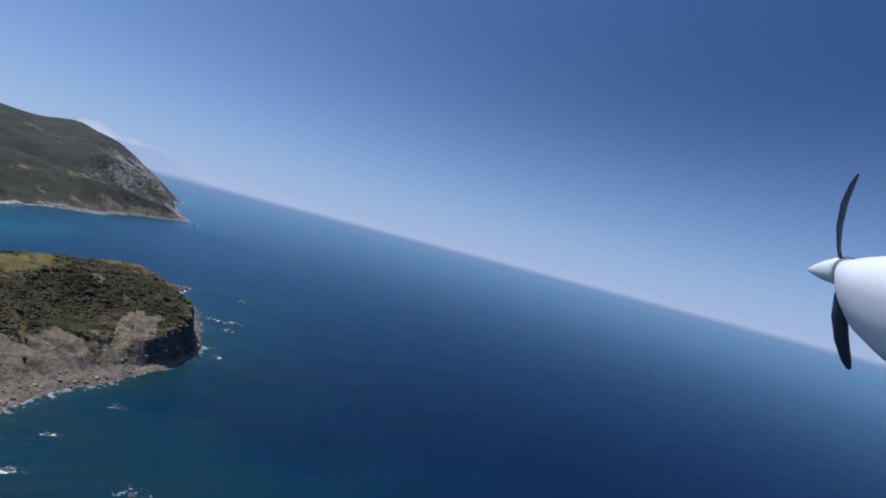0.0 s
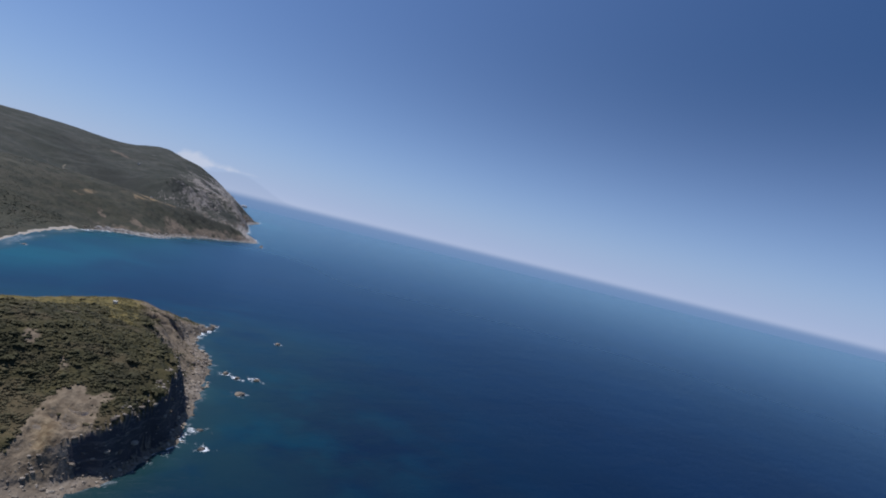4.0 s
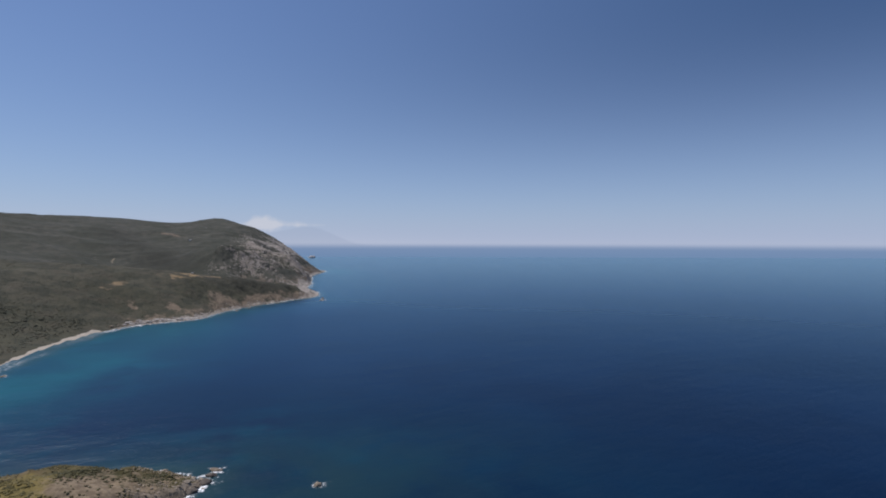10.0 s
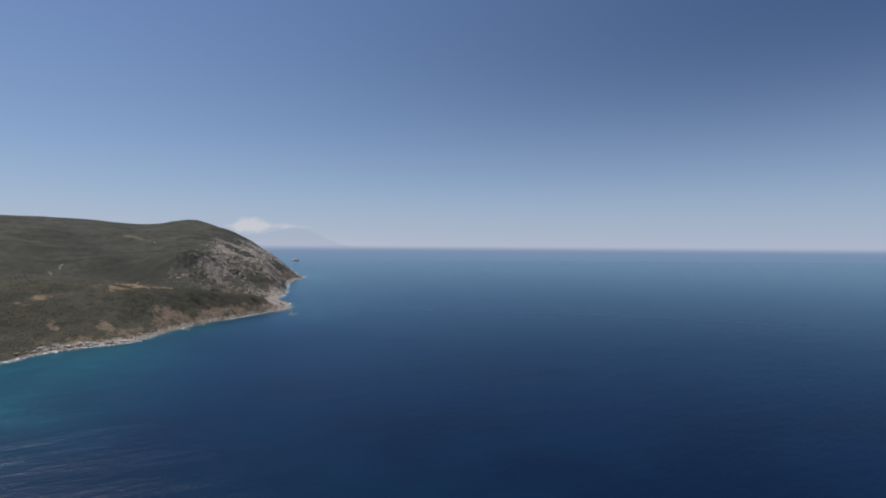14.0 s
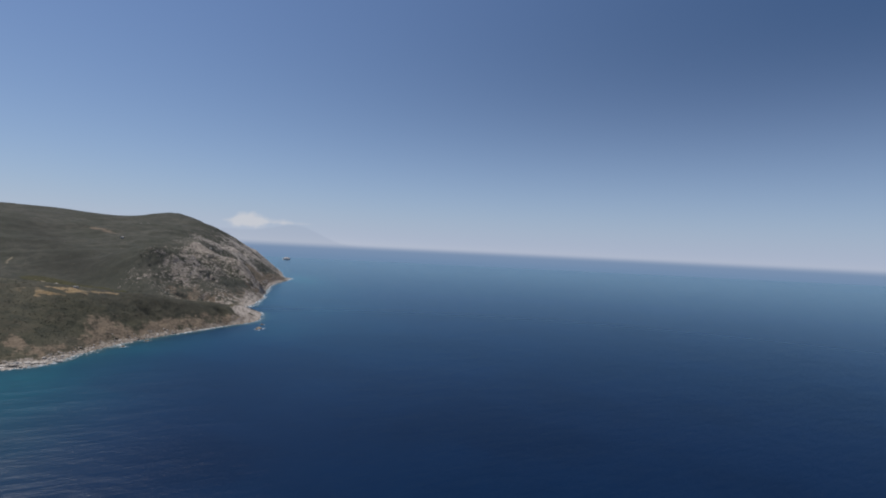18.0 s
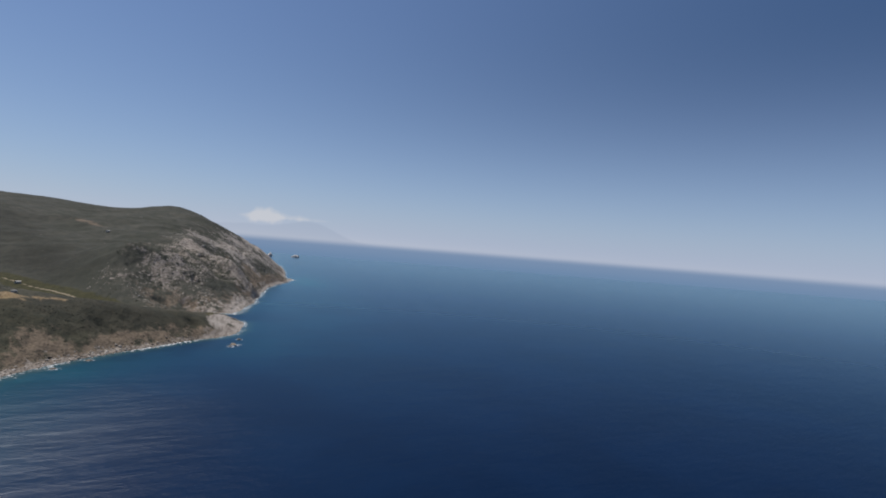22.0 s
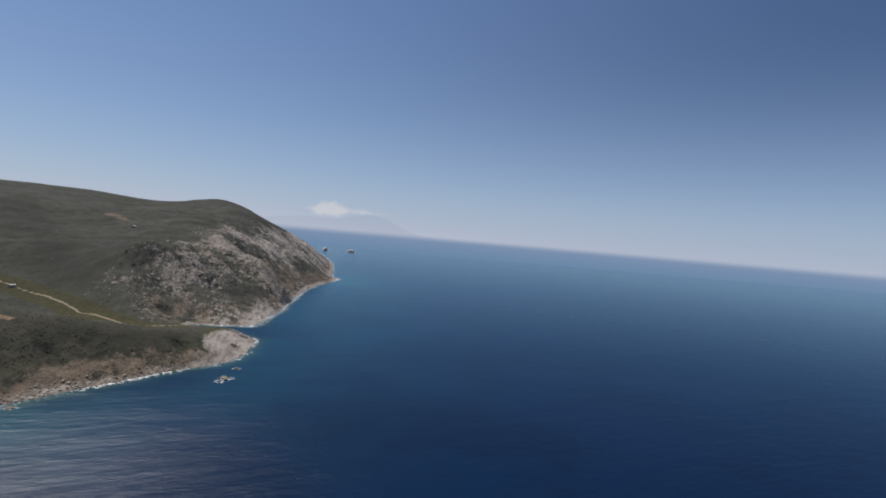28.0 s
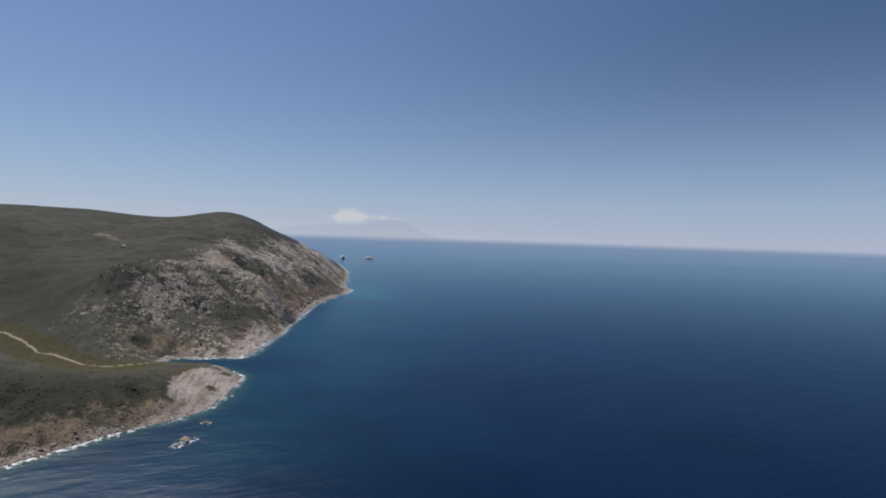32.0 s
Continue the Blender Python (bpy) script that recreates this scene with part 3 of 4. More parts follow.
def cover(x, y, h, d, slope):
    """What grows or lies where: rock, pale rock, dry earth, grass, sand and the dirt track, and where shade is put into
    the colour.
    """
    wob = 12 * fractal(x, y, 60, 3, 61)
    near_rock = 0.16 * step(0.9, 1.6, slope) * (1 - step(14, 30, d)) + (1 - step(3, 10 + 6 * (slope < 1.2), d + 0.3 * wob)) * (slope > 0.15)
    bare = step(0.95, 1.7, steepness(x, y, h)) * (h > 1.0)
    near_rock = near_rock + bare + 0.26 * step(1235, 1290, x) * (1 - step(1655, 1690, x)) * (1 - step(16, 46, d + wob))
    face = within(x + 2 * wob, y + 2 * fractal(x, y, 80, 3, 62) * 12, ROCK_FACE, 45)
    speck = 0.22 * step(1850, 1950, x) * step(0.1, 0.7, fractal(x, y, 70, 4, 65)) * step(10, 40, h)
    leafy = spot(x, y, 2700, -250, 85, 30, -16) + 0.8 * spot(x, y, 2070, -176, 40, 18, -20) + 0.6 * spot(x, y, 2000, 0, 40, 30) + 0.3 * spot(x, y, 2260, -30, 50, 40)
    tip = np.clip(spot(x, y, 1682, -217, 98, 31) * 2.5 * (1 - step(-194, -178, y + 0.8 * wob + 6 * step(1720, 1760, x))), 0, 1) * np.clip(0.85 + 0.9 * fractal(x, y, 20, 3, 64), 0.2, 1)
    shelf = np.clip(spot(x, y, 1950, -215, 100, 14) * 1.3, 0, 1)
    cove = np.clip(1.6 * spot(x, y, 1289, 10, 50, 15, -63) + 0.9 * spot(x, y, 1345, -30, 50, 9, -27) + 0.7 * spot(x, y, 1435, -66, 60, 7, -27), 0, 1)
    edge = 0.8 * step(2040, 2080, x) * (1 - step(2, 9, d + 0.3 * wob)) * np.clip(0.25 + 1.2 * fractal(x, y, 70, 2, 68), 0.1, 1)
    slide = np.clip(1.3 * spot(x, y, 2285, -200, 110, 20, 18) + 0.8 * spot(x, y, 2470, -215, 60, 24, 10) + 0.7 * spot(x, y, 2560, -262, 90, 14, -12), 0, 1) * np.clip(0.9 + 0.6 * fractal(x, y, 30, 3, 70), 0.2, 1)
    high = step(2300, 2500, x)
    gully = ridged(0.71 * (x - y) + 12 * smooth_noise(x, y, 70, 19), 0.2 * (x + y), 74, 3, 15)
    belt = 1 - step(18, 46, h + 0.6 * wob)
    rock = np.clip(near_rock + speck + face * np.clip(0.20 + 0.16 * step(2040, 2200, x) + 0.50 * gully - 0.5 * np.clip(leafy, 0, 1) - 0.10 * belt - 0.7 * slide, 0, 1) * (1 - 0.75 * step(98 + 30 * high, 142 + 40 * high, h + 2 * wob)) + tip + shelf + edge + cove, 0, 1)
    # pale rock; on the face's far flank also sunlight put into the colour
    pale = np.clip(tip + 0.75 * shelf + edge + 0.8 * cove + (0.26 + 0.55 * high) * face + spot(x, y, 2950, -322, 90, 14) * 1.5 + spot(x, y, 1320, -20, 70, 12, -32), 0, 1)
    ochre = np.clip(0.9 * spot(x, y, 372, -38, 14, 3.5, 10) + 1.5 * spot(x, y, 1502, 46, 46, 22, -42) + 1.2 * spot(x, y, 1545, 2, 48, 16, -50) + 0.8 * spot(x, y, 1400, 130, 40, 14, -20), 0, 1) * np.clip(0.6 + 1.3 * fractal(x, y, 16, 3, 69), 0, 1)
    fore = step(1235, 1290, x) * (1 - step(1655, 1690, x))
    dry = (0.9 * ochre + 0.85 * spot(x, y, 2485, 222, 60, 16, 60) + 1.0 * spot(x, y, 1337, 88, 18, 9, 30) + 0.8 * spot(x, y, 1352, 30, 18, 12) + 0.6 * spot(x, y, 1470, -25, 40, 14, -30)
           + 0.95 * within(x + 0.3 * wob, y + 0.25 * wob, ERODED, 3) * np.clip(0.95 + 0.8 * fractal(x, y, 20, 3, 66), 0.2, 1) + 0.9 * spot(x, y, 374, -38, 20, 5, -8) + 0.8 * spot(x, y, 411, -33, 5, 3, 20) + 0.8 * spot(x, y, 424, -17, 7, 4, 10) + 0.7 * spot(x, y, 471, -23, 9, 4, 0) + 0.8 * spot(x, y, 391, -52, 5, 3, -40) + 0.7 * spot(x, y, 371, -20, 3, 2, 0) + 0.5 * spot(x, y, 401, 22, 6, 3, 0) + 0.6 * spot(x, y, 532, -72, 24, 7, -10) + 0.8 * spot(x, y, 560, -86, 50, 12) + 0.7 * spot(x, y, 600, -62, 26, 12, 10) 
           + slide)
    dry = dry + (0.22 + 0.14 * (x > 500) + 0.36 * fore) * step(0.3, 0.6, slope) * step(4, 10, d) * (1 - step(26 + 2 * fore, 54 + 8 * fore, d + 1.6 * wob)) + (0.28 + 0.22 * belt) * face * (1 - np.clip(leafy, 0, 1))
    dry = dry * (1 - 0.85 * np.clip(spot(x, y, 1645, -172, 28, 13, -35) + spot(x, y, 1612, -116, 44, 15, -60) + spot(x, y, 1560, -40, 40, 16, -60), 0, 1))
    dry = dry * np.where(x > 800, np.clip(0.85 + 0.9 * fractal(x, y, 24, 4, 67, 0.7), 0.15, 1.1), 1)
    valley = 1 - step(12, 40, segment_distance(x, y, DIRT_TRACK) + wob)
    grass = (1.7 * spot(x, y, 566, 26, 80, 30) + 1.3 * spot(x, y, 430, 25, 28, 13, -10) + 0.7 * spot(x, y, 352, 14, 8, 4) + spot(x, y, 590, -28, 45, 24) + 0.55 * spot(x, y, 510, -45, 45, 18) + 0.95 * valley * (1 - face) + 0.8 * spot(x, y, 1770, 90, 120, 40, 50)
             + 0.7 * spot(x, y, 1735, -182, 50, 12) + 0.35 * (x < 800) * step(-0.1, 0.5, fractal(x, y, 260, 2, 63)))
    sand = (slope < 0.16) * (1 - step(19, 28, d + 0.3 * wob)) + spot(x, y, 1303, -12, 26, 7, -42) * 1.4 + 0.56 * slide
    track = 1 - step(0.7, 3.0, segment_distance(x + 3 * smooth_noise(x, y, 22, 41), y + 3 * smooth_noise(x, y, 22, 42), DIRT_TRACK))
    track = np.maximum(track, 0.62 * (1 - step(0.5, 8.0, segment_distance(x + 5 * smooth_noise(x, y, 25, 44), y + 4 * smooth_noise(x, y, 25, 45), HILL_SCAR))))
    track = track * np.clip(1.0 + 0.35 * smooth_noise(x, y, 30, 43), 0, 1)
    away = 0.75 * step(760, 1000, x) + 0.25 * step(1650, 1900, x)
    # darker patches on the eroded slope
    slope_patch = 0.7 * spot(x, y, 346, -6, 9, 3, 40) + 0.75 * spot(x, y, 345, -16, 9, 4, 30) + 0.6 * spot(x, y, 331, 1, 8, 3, 60) + 0.5 * spot(x, y, 326, -8, 7, 2, 40)
    # steep faces of hollow, notch and spur: their shade darkens the colour
    shade_dark = slope_patch + bare * np.clip(within(x, y, SHADED_HOLLOW, 7) + 0.9 * spot(x, y, 588, -74, 22, 20) + 1.0 * spot(x, y, 634, -99, 24, 9, -20), 0, 1)
    wet_and_dark = (1 - step(0.8, 3.6, d + 1.2 * smooth_noise(x, y, 9, 46))) * (x > 1230) * (slope > 0.16)
    # a darker patch on the steep end of the point
    wet_and_dark = np.maximum(wet_and_dark, 0.9 * np.clip(1.4 * spot(x, y, 1787, -224, 16, 9, 40), 0, 1))
    # first two spots: headland slope shade in the colour; others: darker plant cover
    lush_shade = np.clip(0.75 * spot(x, y, 480, -30, 75, 34, -10) + 0.9 * spot(x, y, 404, -56, 26, 11, -35) + spot(x, y, 2075, 165, 120, 70, 40) + 0.8 * spot(x, y, 2330, 330, 170, 60, 30) + 0.95 * spot(x, y, 1585, -80, 130, 46, -60), 0, 1)
    return dict(wet_and_dark=wet_and_dark, lush_shade=lush_shade, away=away, ochre=ochre, shade_dark=np.clip(shade_dark, 0, 1), rock=rock, pale=pale, dry=np.clip(dry, 0, 1), grass=np.clip(grass, 0, 1), sand=np.clip(sand, 0, 1), track=track)


X_LINES = lines((-420, 180, 18), (180, 270, 3), (270, 330, 1.8), (330, 670, 1.3), (670, 720, 4), (720, 1200, 6), (1200, 1900, 4), (1900, 2950, 5), (2950, 3460, 7), (3460, 4760, 20))
Y_LINES = lines((-400, -260, 6), (-260, -120, 3), (-120, 0, 1.3), (0, 40, 1.8), (40, 160, 3), (160, 400, 7), (400, 1000, 13), (1000, 1880, 40))
GX, GY = np.meshgrid(X_LINES, Y_LINES, indexing="ij")
GH, GD, GS = land(GX, GY)
COVER = cover(GX, GY, GH, GD, GS)

split = int(np.searchsorted(X_LINES, 780))
for name, label, sl in (("headland_ground", "rocky headland with green scrub, grass and steep grey cliffs", slice(0, split + 1)),
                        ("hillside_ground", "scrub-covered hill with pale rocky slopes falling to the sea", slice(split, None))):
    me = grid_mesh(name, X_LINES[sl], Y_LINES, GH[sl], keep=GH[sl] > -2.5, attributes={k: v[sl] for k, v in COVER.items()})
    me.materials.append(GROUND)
    tagged(new(name, me), label, "headland" if "head" in name else "hill", kind="structure")

SEA_X = lines((-60000, -8000, 13000), (-8000, -420, 1500), (-420, 200, 20), (200, 720, 4), (720, 1230, 6), (1230, 1900, 4), (1900, 3000, 8), (3000, 5400, 25), (5400, 9000, 900), (9000, 60000, 12000))
SEA_Y = lines((-60000, -8000, 13000), (-8000, -1400, 800), (-1400, -400, 50), (-400, -270, 8), (-270, 170, 4), (170, 420, 30), (420, 1900, 200), (1900, 60000, 12000))
SX, SY = np.meshgrid(SEA_X, SEA_Y, indexing="ij")
near_land = (SX > -500) & (SX < 5400) & (SY > -1500) & (SY < 2000)
SD, SS = np.full(SX.shape, -900.0), np.full(SX.shape, 0.5)
_, d_near, s_near = land(SX[near_land], SY[near_land])
SD[near_land], SS[near_land] = d_near, s_near
BANK = np.clip(-SD, 0, 60)
AWASH = np.zeros(SX.shape)
for rx, ry, rr, _ in SEA_ROCKS + ISLETS:
    AWASH = np.maximum(AWASH, 1 - step(rr * 0.8, rr * 1.05 + 2.0, np.hypot(SX - rx, SY - ry)))
    SD = np.maximum(SD, rr * 0.8 - np.hypot(SX - rx, SY - ry))
bay = 1.15 * spot(SX, SY, 1050, 45, 360, 95, -12) + 0.12 * spot(SX, SY, 1350, -70, 160, 60, -30) + 0.3 * spot(SX, SY, 560, -140, 170, 60) + 0.9 * spot(SX, SY, 2800, -385, 190, 55) + 0.4 * spot(SX, SY, 2500, -400, 700, 120, -3)
off = np.clip(-SD, 0, 2000)
SHALLOW = np.clip(0.85 * bay + 0.36 * np.exp(-off / 100), 0, 1)
SHORE = np.clip(-SD, 0, 60) * (1 - 0.35 * step(1180, 1260, SX) + 0.9 * step(1580, 1640, SX) - 1.1 * step(1850, 1900, SX))
SURF = np.clip(0.55 + 1.1 * fractal(SX, SY, 45, 2, 51), 0.08, 1.0) * (1 - 0.7 * (SS < 0.14))
SURF = np.clip(SURF + 0.06 * (SX > 1200) * (SX < 1580) + 0.3 * (SX > 1850), 0, 1) * (0.45 + 0.55 * step(330, 380, SX))
SURF = np.maximum(SURF, AWASH)
WEED = np.clip(spot(SX, SY, 735, -30, 50, 110, 8) + spot(SX, SY, 690, -115, 70, 40) + 0.7 * spot(SX, SY, 900, -10, 120, 40) + 0.9 * spot(SX, SY, 400, -160, 190, 60) + 0.8 * spot(SX, SY, 420, -260, 260, 80), 0, 1)
MURK = 0.85 * np.exp(-off / 70) * (1 - step(660, 760, SX)) * step(-400, 100, SX)
WIND = spot(SX, SY, 1295, -175, 215, 130, -20)      # gusts that fall off the hill
me = grid_mesh("sea", SEA_X, SEA_Y, np.zeros(SX.shape), keep=SD < 14, attributes=dict(shore=SHORE, bank=BANK, shallow=SHALLOW, surf=SURF, weed=WEED, murk=MURK, wind=WIND))
me.materials.append(SEA)
tagged(new("sea", me), "deep blue open sea with small waves and turquoise shallows", "sea", kind="structure")


# ---- scattered things: scrub, boulders ----
def part(name, bm, material, parent=None, label="", smooth=True):
    me = bpy.data.meshes.new(name)
    bm.normal_update()
    bm.to_mesh(me)
    bm.free()
    if smooth:
        me.polygons.foreach_set("use_smooth", np.ones(len(me.polygons), bool))
    me.materials.append(material)
    ob = new(name, me)
    if parent:
        ob.parent = parent
    if label:
        ob["label"] = label
    return ob


def blob_shapes(count, level, seed, rough, flat=0.0):
    """Uneven lumps, as lists of corners and triangles."""
    rng = np.random.default_rng(seed)
    out = []
    for k in range(count):
        bm = bmesh.new()
        bmesh.ops.create_icosphere(bm, subdivisions=level, radius=1)
        v = np.array([c.co[:] for c in bm.verts])
        f = np.array([[c.index for c in face.verts] for face in bm.faces])
        bm.free()
        for _ in range(3):
            way = rng.normal(size=3)
            way /= np.linalg.norm(way)
            v = v * (1 + rough * 0.5 * np.sin(3.1 * (v @ way) + rng.uniform(0, 6))[:, None])
        v = v * (1 + rng.uniform(-rough, rough, len(v))[:, None])
        if flat:
            for _ in range(3):
                way = rng.normal(size=3)
                way /= np.linalg.norm(way)
                over = np.maximum(v @ way - flat, 0)
                v = v - over[:, None] * way
        out.append((v, f))
    return out


def scatter(name, shapes, place, size, squash, seed, material, label, category, smooth=False, sink=0.0):
    """One mesh of many lumps at the places given (x, y, z), each with its own turn and size."""
    rng = np.random.default_rng(seed)
    n = len(place)
    kind = rng.integers(0, len(shapes), n)
    turn = rng.uniform(0, 2 * math.pi, n)
    cos, sin = np.cos(turn), np.sin(turn)
    sx, sy = size * rng.uniform(0.75, 1.3, n), size * rng.uniform(0.75, 1.3, n)
    sz = size * squash * rng.uniform(0.7, 1.35, n)
    place = place - np.stack([0 * sz, 0 * sz, sink * sz], -1)
    verts, tris, base = [], [], 0
    for k, (v, f) in enumerate(shapes):
        pick = np.where(kind == k)[0]
        if not len(pick):
            continue
        x, y, z = v[None, :, 0] * sx[pick, None], v[None, :, 1] * sy[pick, None], v[None, :, 2] * sz[pick, None]
        c, s = cos[pick, None], sin[pick, None]
        co = np.stack([x * c - y * s + place[pick, 0:1], x * s + y * c + place[pick, 1:2], z + place[pick, 2:3]], -1)
        verts.append(co.reshape(-1, 3))
        tris.append((f[None] + (base + np.arange(len(pick)) * len(v))[:, None, None]).reshape(-1, 3))
        base += len(pick) * len(v)
    co, tri = np.concatenate(verts), np.concatenate(tris)
    me = bpy.data.meshes.new(name)
    me.vertices.add(len(co))
    me.vertices.foreach_set("co", co.ravel())
    me.loops.add(tri.size)
    me.loops.foreach_set("vertex_index", tri.ravel().astype(np.int32))
    me.polygons.add(len(tri))
    me.polygons.foreach_set("loop_start", np.arange(0, tri.size, 3, dtype=np.int32))
    me.polygons.foreach_set("loop_total", np.full(len(tri), 3, np.int32))
    me.polygons.foreach_set("use_smooth", np.full(len(tri), smooth))
    h, d, slope = land(place[:, 0], place[:, 1])
    c = cover(place[:, 0], place[:, 1], h, d, slope)
    order = np.concatenate([np.repeat(np.where(kind == k)[0], len(v)) for k, (v, f) in enumerate(shapes)])
    for key in ("grass", "away", "lush_shade"):
        at = me.attributes.new(key, "FLOAT", "POINT")
        at.data.foreach_set("value", c[key][order].astype(np.float32))
    me.update()
    me.validate()
    me.materials.append(material)
    return tagged(new(name, me), label, category, kind="stuff")


def scrub_material(name, deep=0.26):
    m = Nodes(name)
    r = m.island()
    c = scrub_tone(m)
    c = m.mix(0.24, c, m.mix(m.attr("away"), (0.078, 0.076, 0.032), (0.098, 0.101, 0.066)))
    dim = m.mix(deep, c, (0.0, 0.0, 0.0))
    c = m.mix(m.math("MULTIPLY", m.ramp(r, 0.45, 0.0), 0.8), c, dim)
    c = m.mix(m.math("MULTIPLY", m.ramp(r, 0.75, 1.0), 0.45), c, m.mix(m.attr("away"), (0.096, 0.088, 0.042), (0.098, 0.092, 0.050)))
    c = m.mix(m.math("MULTIPLY", m.ramp(m.noise(1.1, 3), 0.45, 0.7), 0.5), c, dim)
    return m.done(c, 0.85, Specular_IOR_Level=0.2)


def rock_material(name, dark, mid, light, bump=0.5):
    m = Nodes(name)
    c = m.mix(m.ramp(m.noise(0.35, 4), 0.35, 0.65), dark, mid)
    c = m.mix(m.ramp(m.island(), 0.4, 1.0), c, light)
    c = m.mix(m.math("MULTIPLY", m.ramp(m.noise(1.6, 4, 0.65), 0.5, 0.7), 0.6), c, dark)
    m.bump(m.noise(0.9, 5, 0.65), 0.9, bump)
    return m.done(c, 0.9, Specular_IOR_Level=0.2)


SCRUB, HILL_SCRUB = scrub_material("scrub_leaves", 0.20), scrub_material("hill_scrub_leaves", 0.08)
ROCK = rock_material("weathered_rock", (0.13, 0.105, 0.078), (0.23, 0.192, 0.145), (0.34, 0.29, 0.225))
PALE_ROCK = rock_material("pale_rock", (0.22, 0.198, 0.172), (0.37, 0.34, 0.30), (0.52, 0.485, 0.44))
# islet rock lightened, with the haze over the sea in its colour
ISLET_ROCK = rock_material("hazy_islet_rock", (0.44, 0.41, 0.38), (0.60, 0.57, 0.53), (0.74, 0.71, 0.67))
WET_ROCK = rock_material("wet_dark_rock", (0.05, 0.043, 0.037), (0.11, 0.095, 0.08), (0.20, 0.175, 0.15))


def field(seed, n, x0, x1, y0, y1):
    rng = np.random.default_rng(seed)
    x, y = rng.uniform(x0, x1, n), rng.uniform(y0, y1, n)
    h, d, slope = land(x, y)
    return rng, x, y, h, d, slope, cover(x, y, h, d, slope)


def grow(seed, n, box, near, clump, gain=0.9, base=0.72):
    """Places for shrubs: thick where the ground is green, thin on rock and bare earth."""
    rng, x, y, h, d, slope, c = field(seed, n, *box)
    chance = (1 - 0.75 * c["rock"]) * (1 - 0.9 * within(x, y, ERODED, 4)) * (1 - step(0.9, 1.4, steepness(x, y, h))) * (1 - 0.93 * c["dry"]) * (1 - c["sand"]) * (1 - c["track"]) * (1 - 0.82 * c["grass"]) * (1 - 0.8 * c["pale"]) * step(near, near + 12, d)
    chance = chance * np.clip(base + gain * fractal(x, y, clump, 3, seed), 0.04, 1)
    chance = chance * (1 - 0.95 * step(105, 140, h) * (x > 2200)) * (1 - step(250, 420, y) * (x > 1500))
    ok = rng.uniform(size=n) < chance
    return rng, np.stack([x, y, h], -1)[ok]


LEAFY_LOW = blob_shapes(9, 1, 6, 0.36)
LEAFY_SOFT = blob_shapes(7, 1, 9, 0.15)
STONES = blob_shapes(8, 2, 7, 0.10, 0.55)
STONES_LOW = blob_shapes(8, 1, 8, 0.16, 0.6)

rng, spots = grow(11, 150000, (220, 690, -110, 170), 5, 22, 1.7, 0.92)
size = rng.uniform(0.3, 0.72, len(spots)) + rng.gamma(0.5, 0.30, len(spots))
spots[:, 2] += 0.5 * fractal(spots[:, 0], spots[:, 1], 6, 2, 71)
scatter("headland_scrub", LEAFY_LOW, spots + np.array([0, 0, 0.1]), size, 0.38, 1, SCRUB, "dense dark green shrubs covering the headland", "shrubs", True, 0.45)
rng, spots = grow(12, 34000, (1180, 1900, -240, 420), 12, 45)
size = rng.uniform(0.45, 0.95, len(spots))
scatter("bay_scrub", LEAFY_SOFT, spots + np.array([0, 0, 0.2]), size, 0.18, 2, HILL_SCRUB, "dark green maquis shrubs on the slope above the bay", "shrubs", True, 0.45)
rng, spots = grow(13, 20000, (1780, 3000, -330, 420), 14, 60)
size = rng.uniform(0.5, 1.05, len(spots))
size *= 1 - 0.45 * step(2500, 2700, spots[:, 0])
scatter("hill_scrub", LEAFY_SOFT, spots + np.array([0, 0, 0.1]), size, 0.22, 3, HILL_SCRUB, "dark green maquis shrubs dotted over the hill", "shrubs", True, 0.45)
rng, x, y, h, d, slope, c = field(15, 70000, 1790, 3160, -330, 140)
ok = rng.uniform(size=len(x)) < 0.48 * within(x, y, ROCK_FACE, 25) * step(8, 20, d) * np.clip(0.62 + 1.1 * fractal(x, y, 38, 3, 83), 0.08, 1)
spots = np.stack([x, y, h], -1)[ok]
size = rng.uniform(0.5, 1.3, len(spots)) + rng.gamma(0.5, 0.45, len(spots))
scatter("rock_face_scrub", LEAFY_LOW, spots + np.array([0, 0, 0.1]), size, 0.6, 9, HILL_SCRUB, "small dark shrubs dotted between pale rocks on the steep face", "shrubs", True, 0.45)
rng, spots = grow(14, 9000, (700, 1250, 100, 420), 34, 45)
size = rng.gamma(2.0, 0.35, len(spots)) + 0.6
scatter("beach_scrub", LEAFY_LOW, spots + np.array([0, 0, 0.3]), size, 0.30, 4, HILL_SCRUB, "dark green shrubs behind the sandy beach", "shrubs", True, 0.45)


def strew(seed, n, box, lo, hi, keep):
    """Places for boulders between two distances from the waterline."""
    rng, x, y, h, d, slope, c = field(seed, n, *box)
    ok = (d > lo) & (d < hi) & keep(x, y, slope, c, rng)
    return rng, np.stack([x, y, np.maximum(h, -0.6)], -1)[ok], d[ok]


rng, spots, d = strew(21, 42000, (230, 690, -130, 90), -2.5, 15, lambda x, y, s, c, r: (s > 0.3) & (r.uniform(size=len(x)) < 0.7))
size = rng.gamma(1.3, 0.26, len(spots)) + 0.15
scatter("headland_boulders", STONES_LOW, spots, size, 0.7, 5, ROCK, "brown-grey boulders strewn along the foot of the cliffs", "boulders")
rng, spots, d = strew(22, 50000, (1220, 1622, -260, 120), -3.5, 20, lambda x, y, s, c, r: (s > 0.2) & (r.uniform(size=len(x)) < 0.5 * (1 - 0.8 * c["pale"])))
size = rng.gamma(1.3, 0.36, len(spots)) + 0.25
scatter("bay_boulders", STONES_LOW, spots, size, 0.6, 6, ROCK, "grey and tan boulders along the shore of the bay", "boulders")
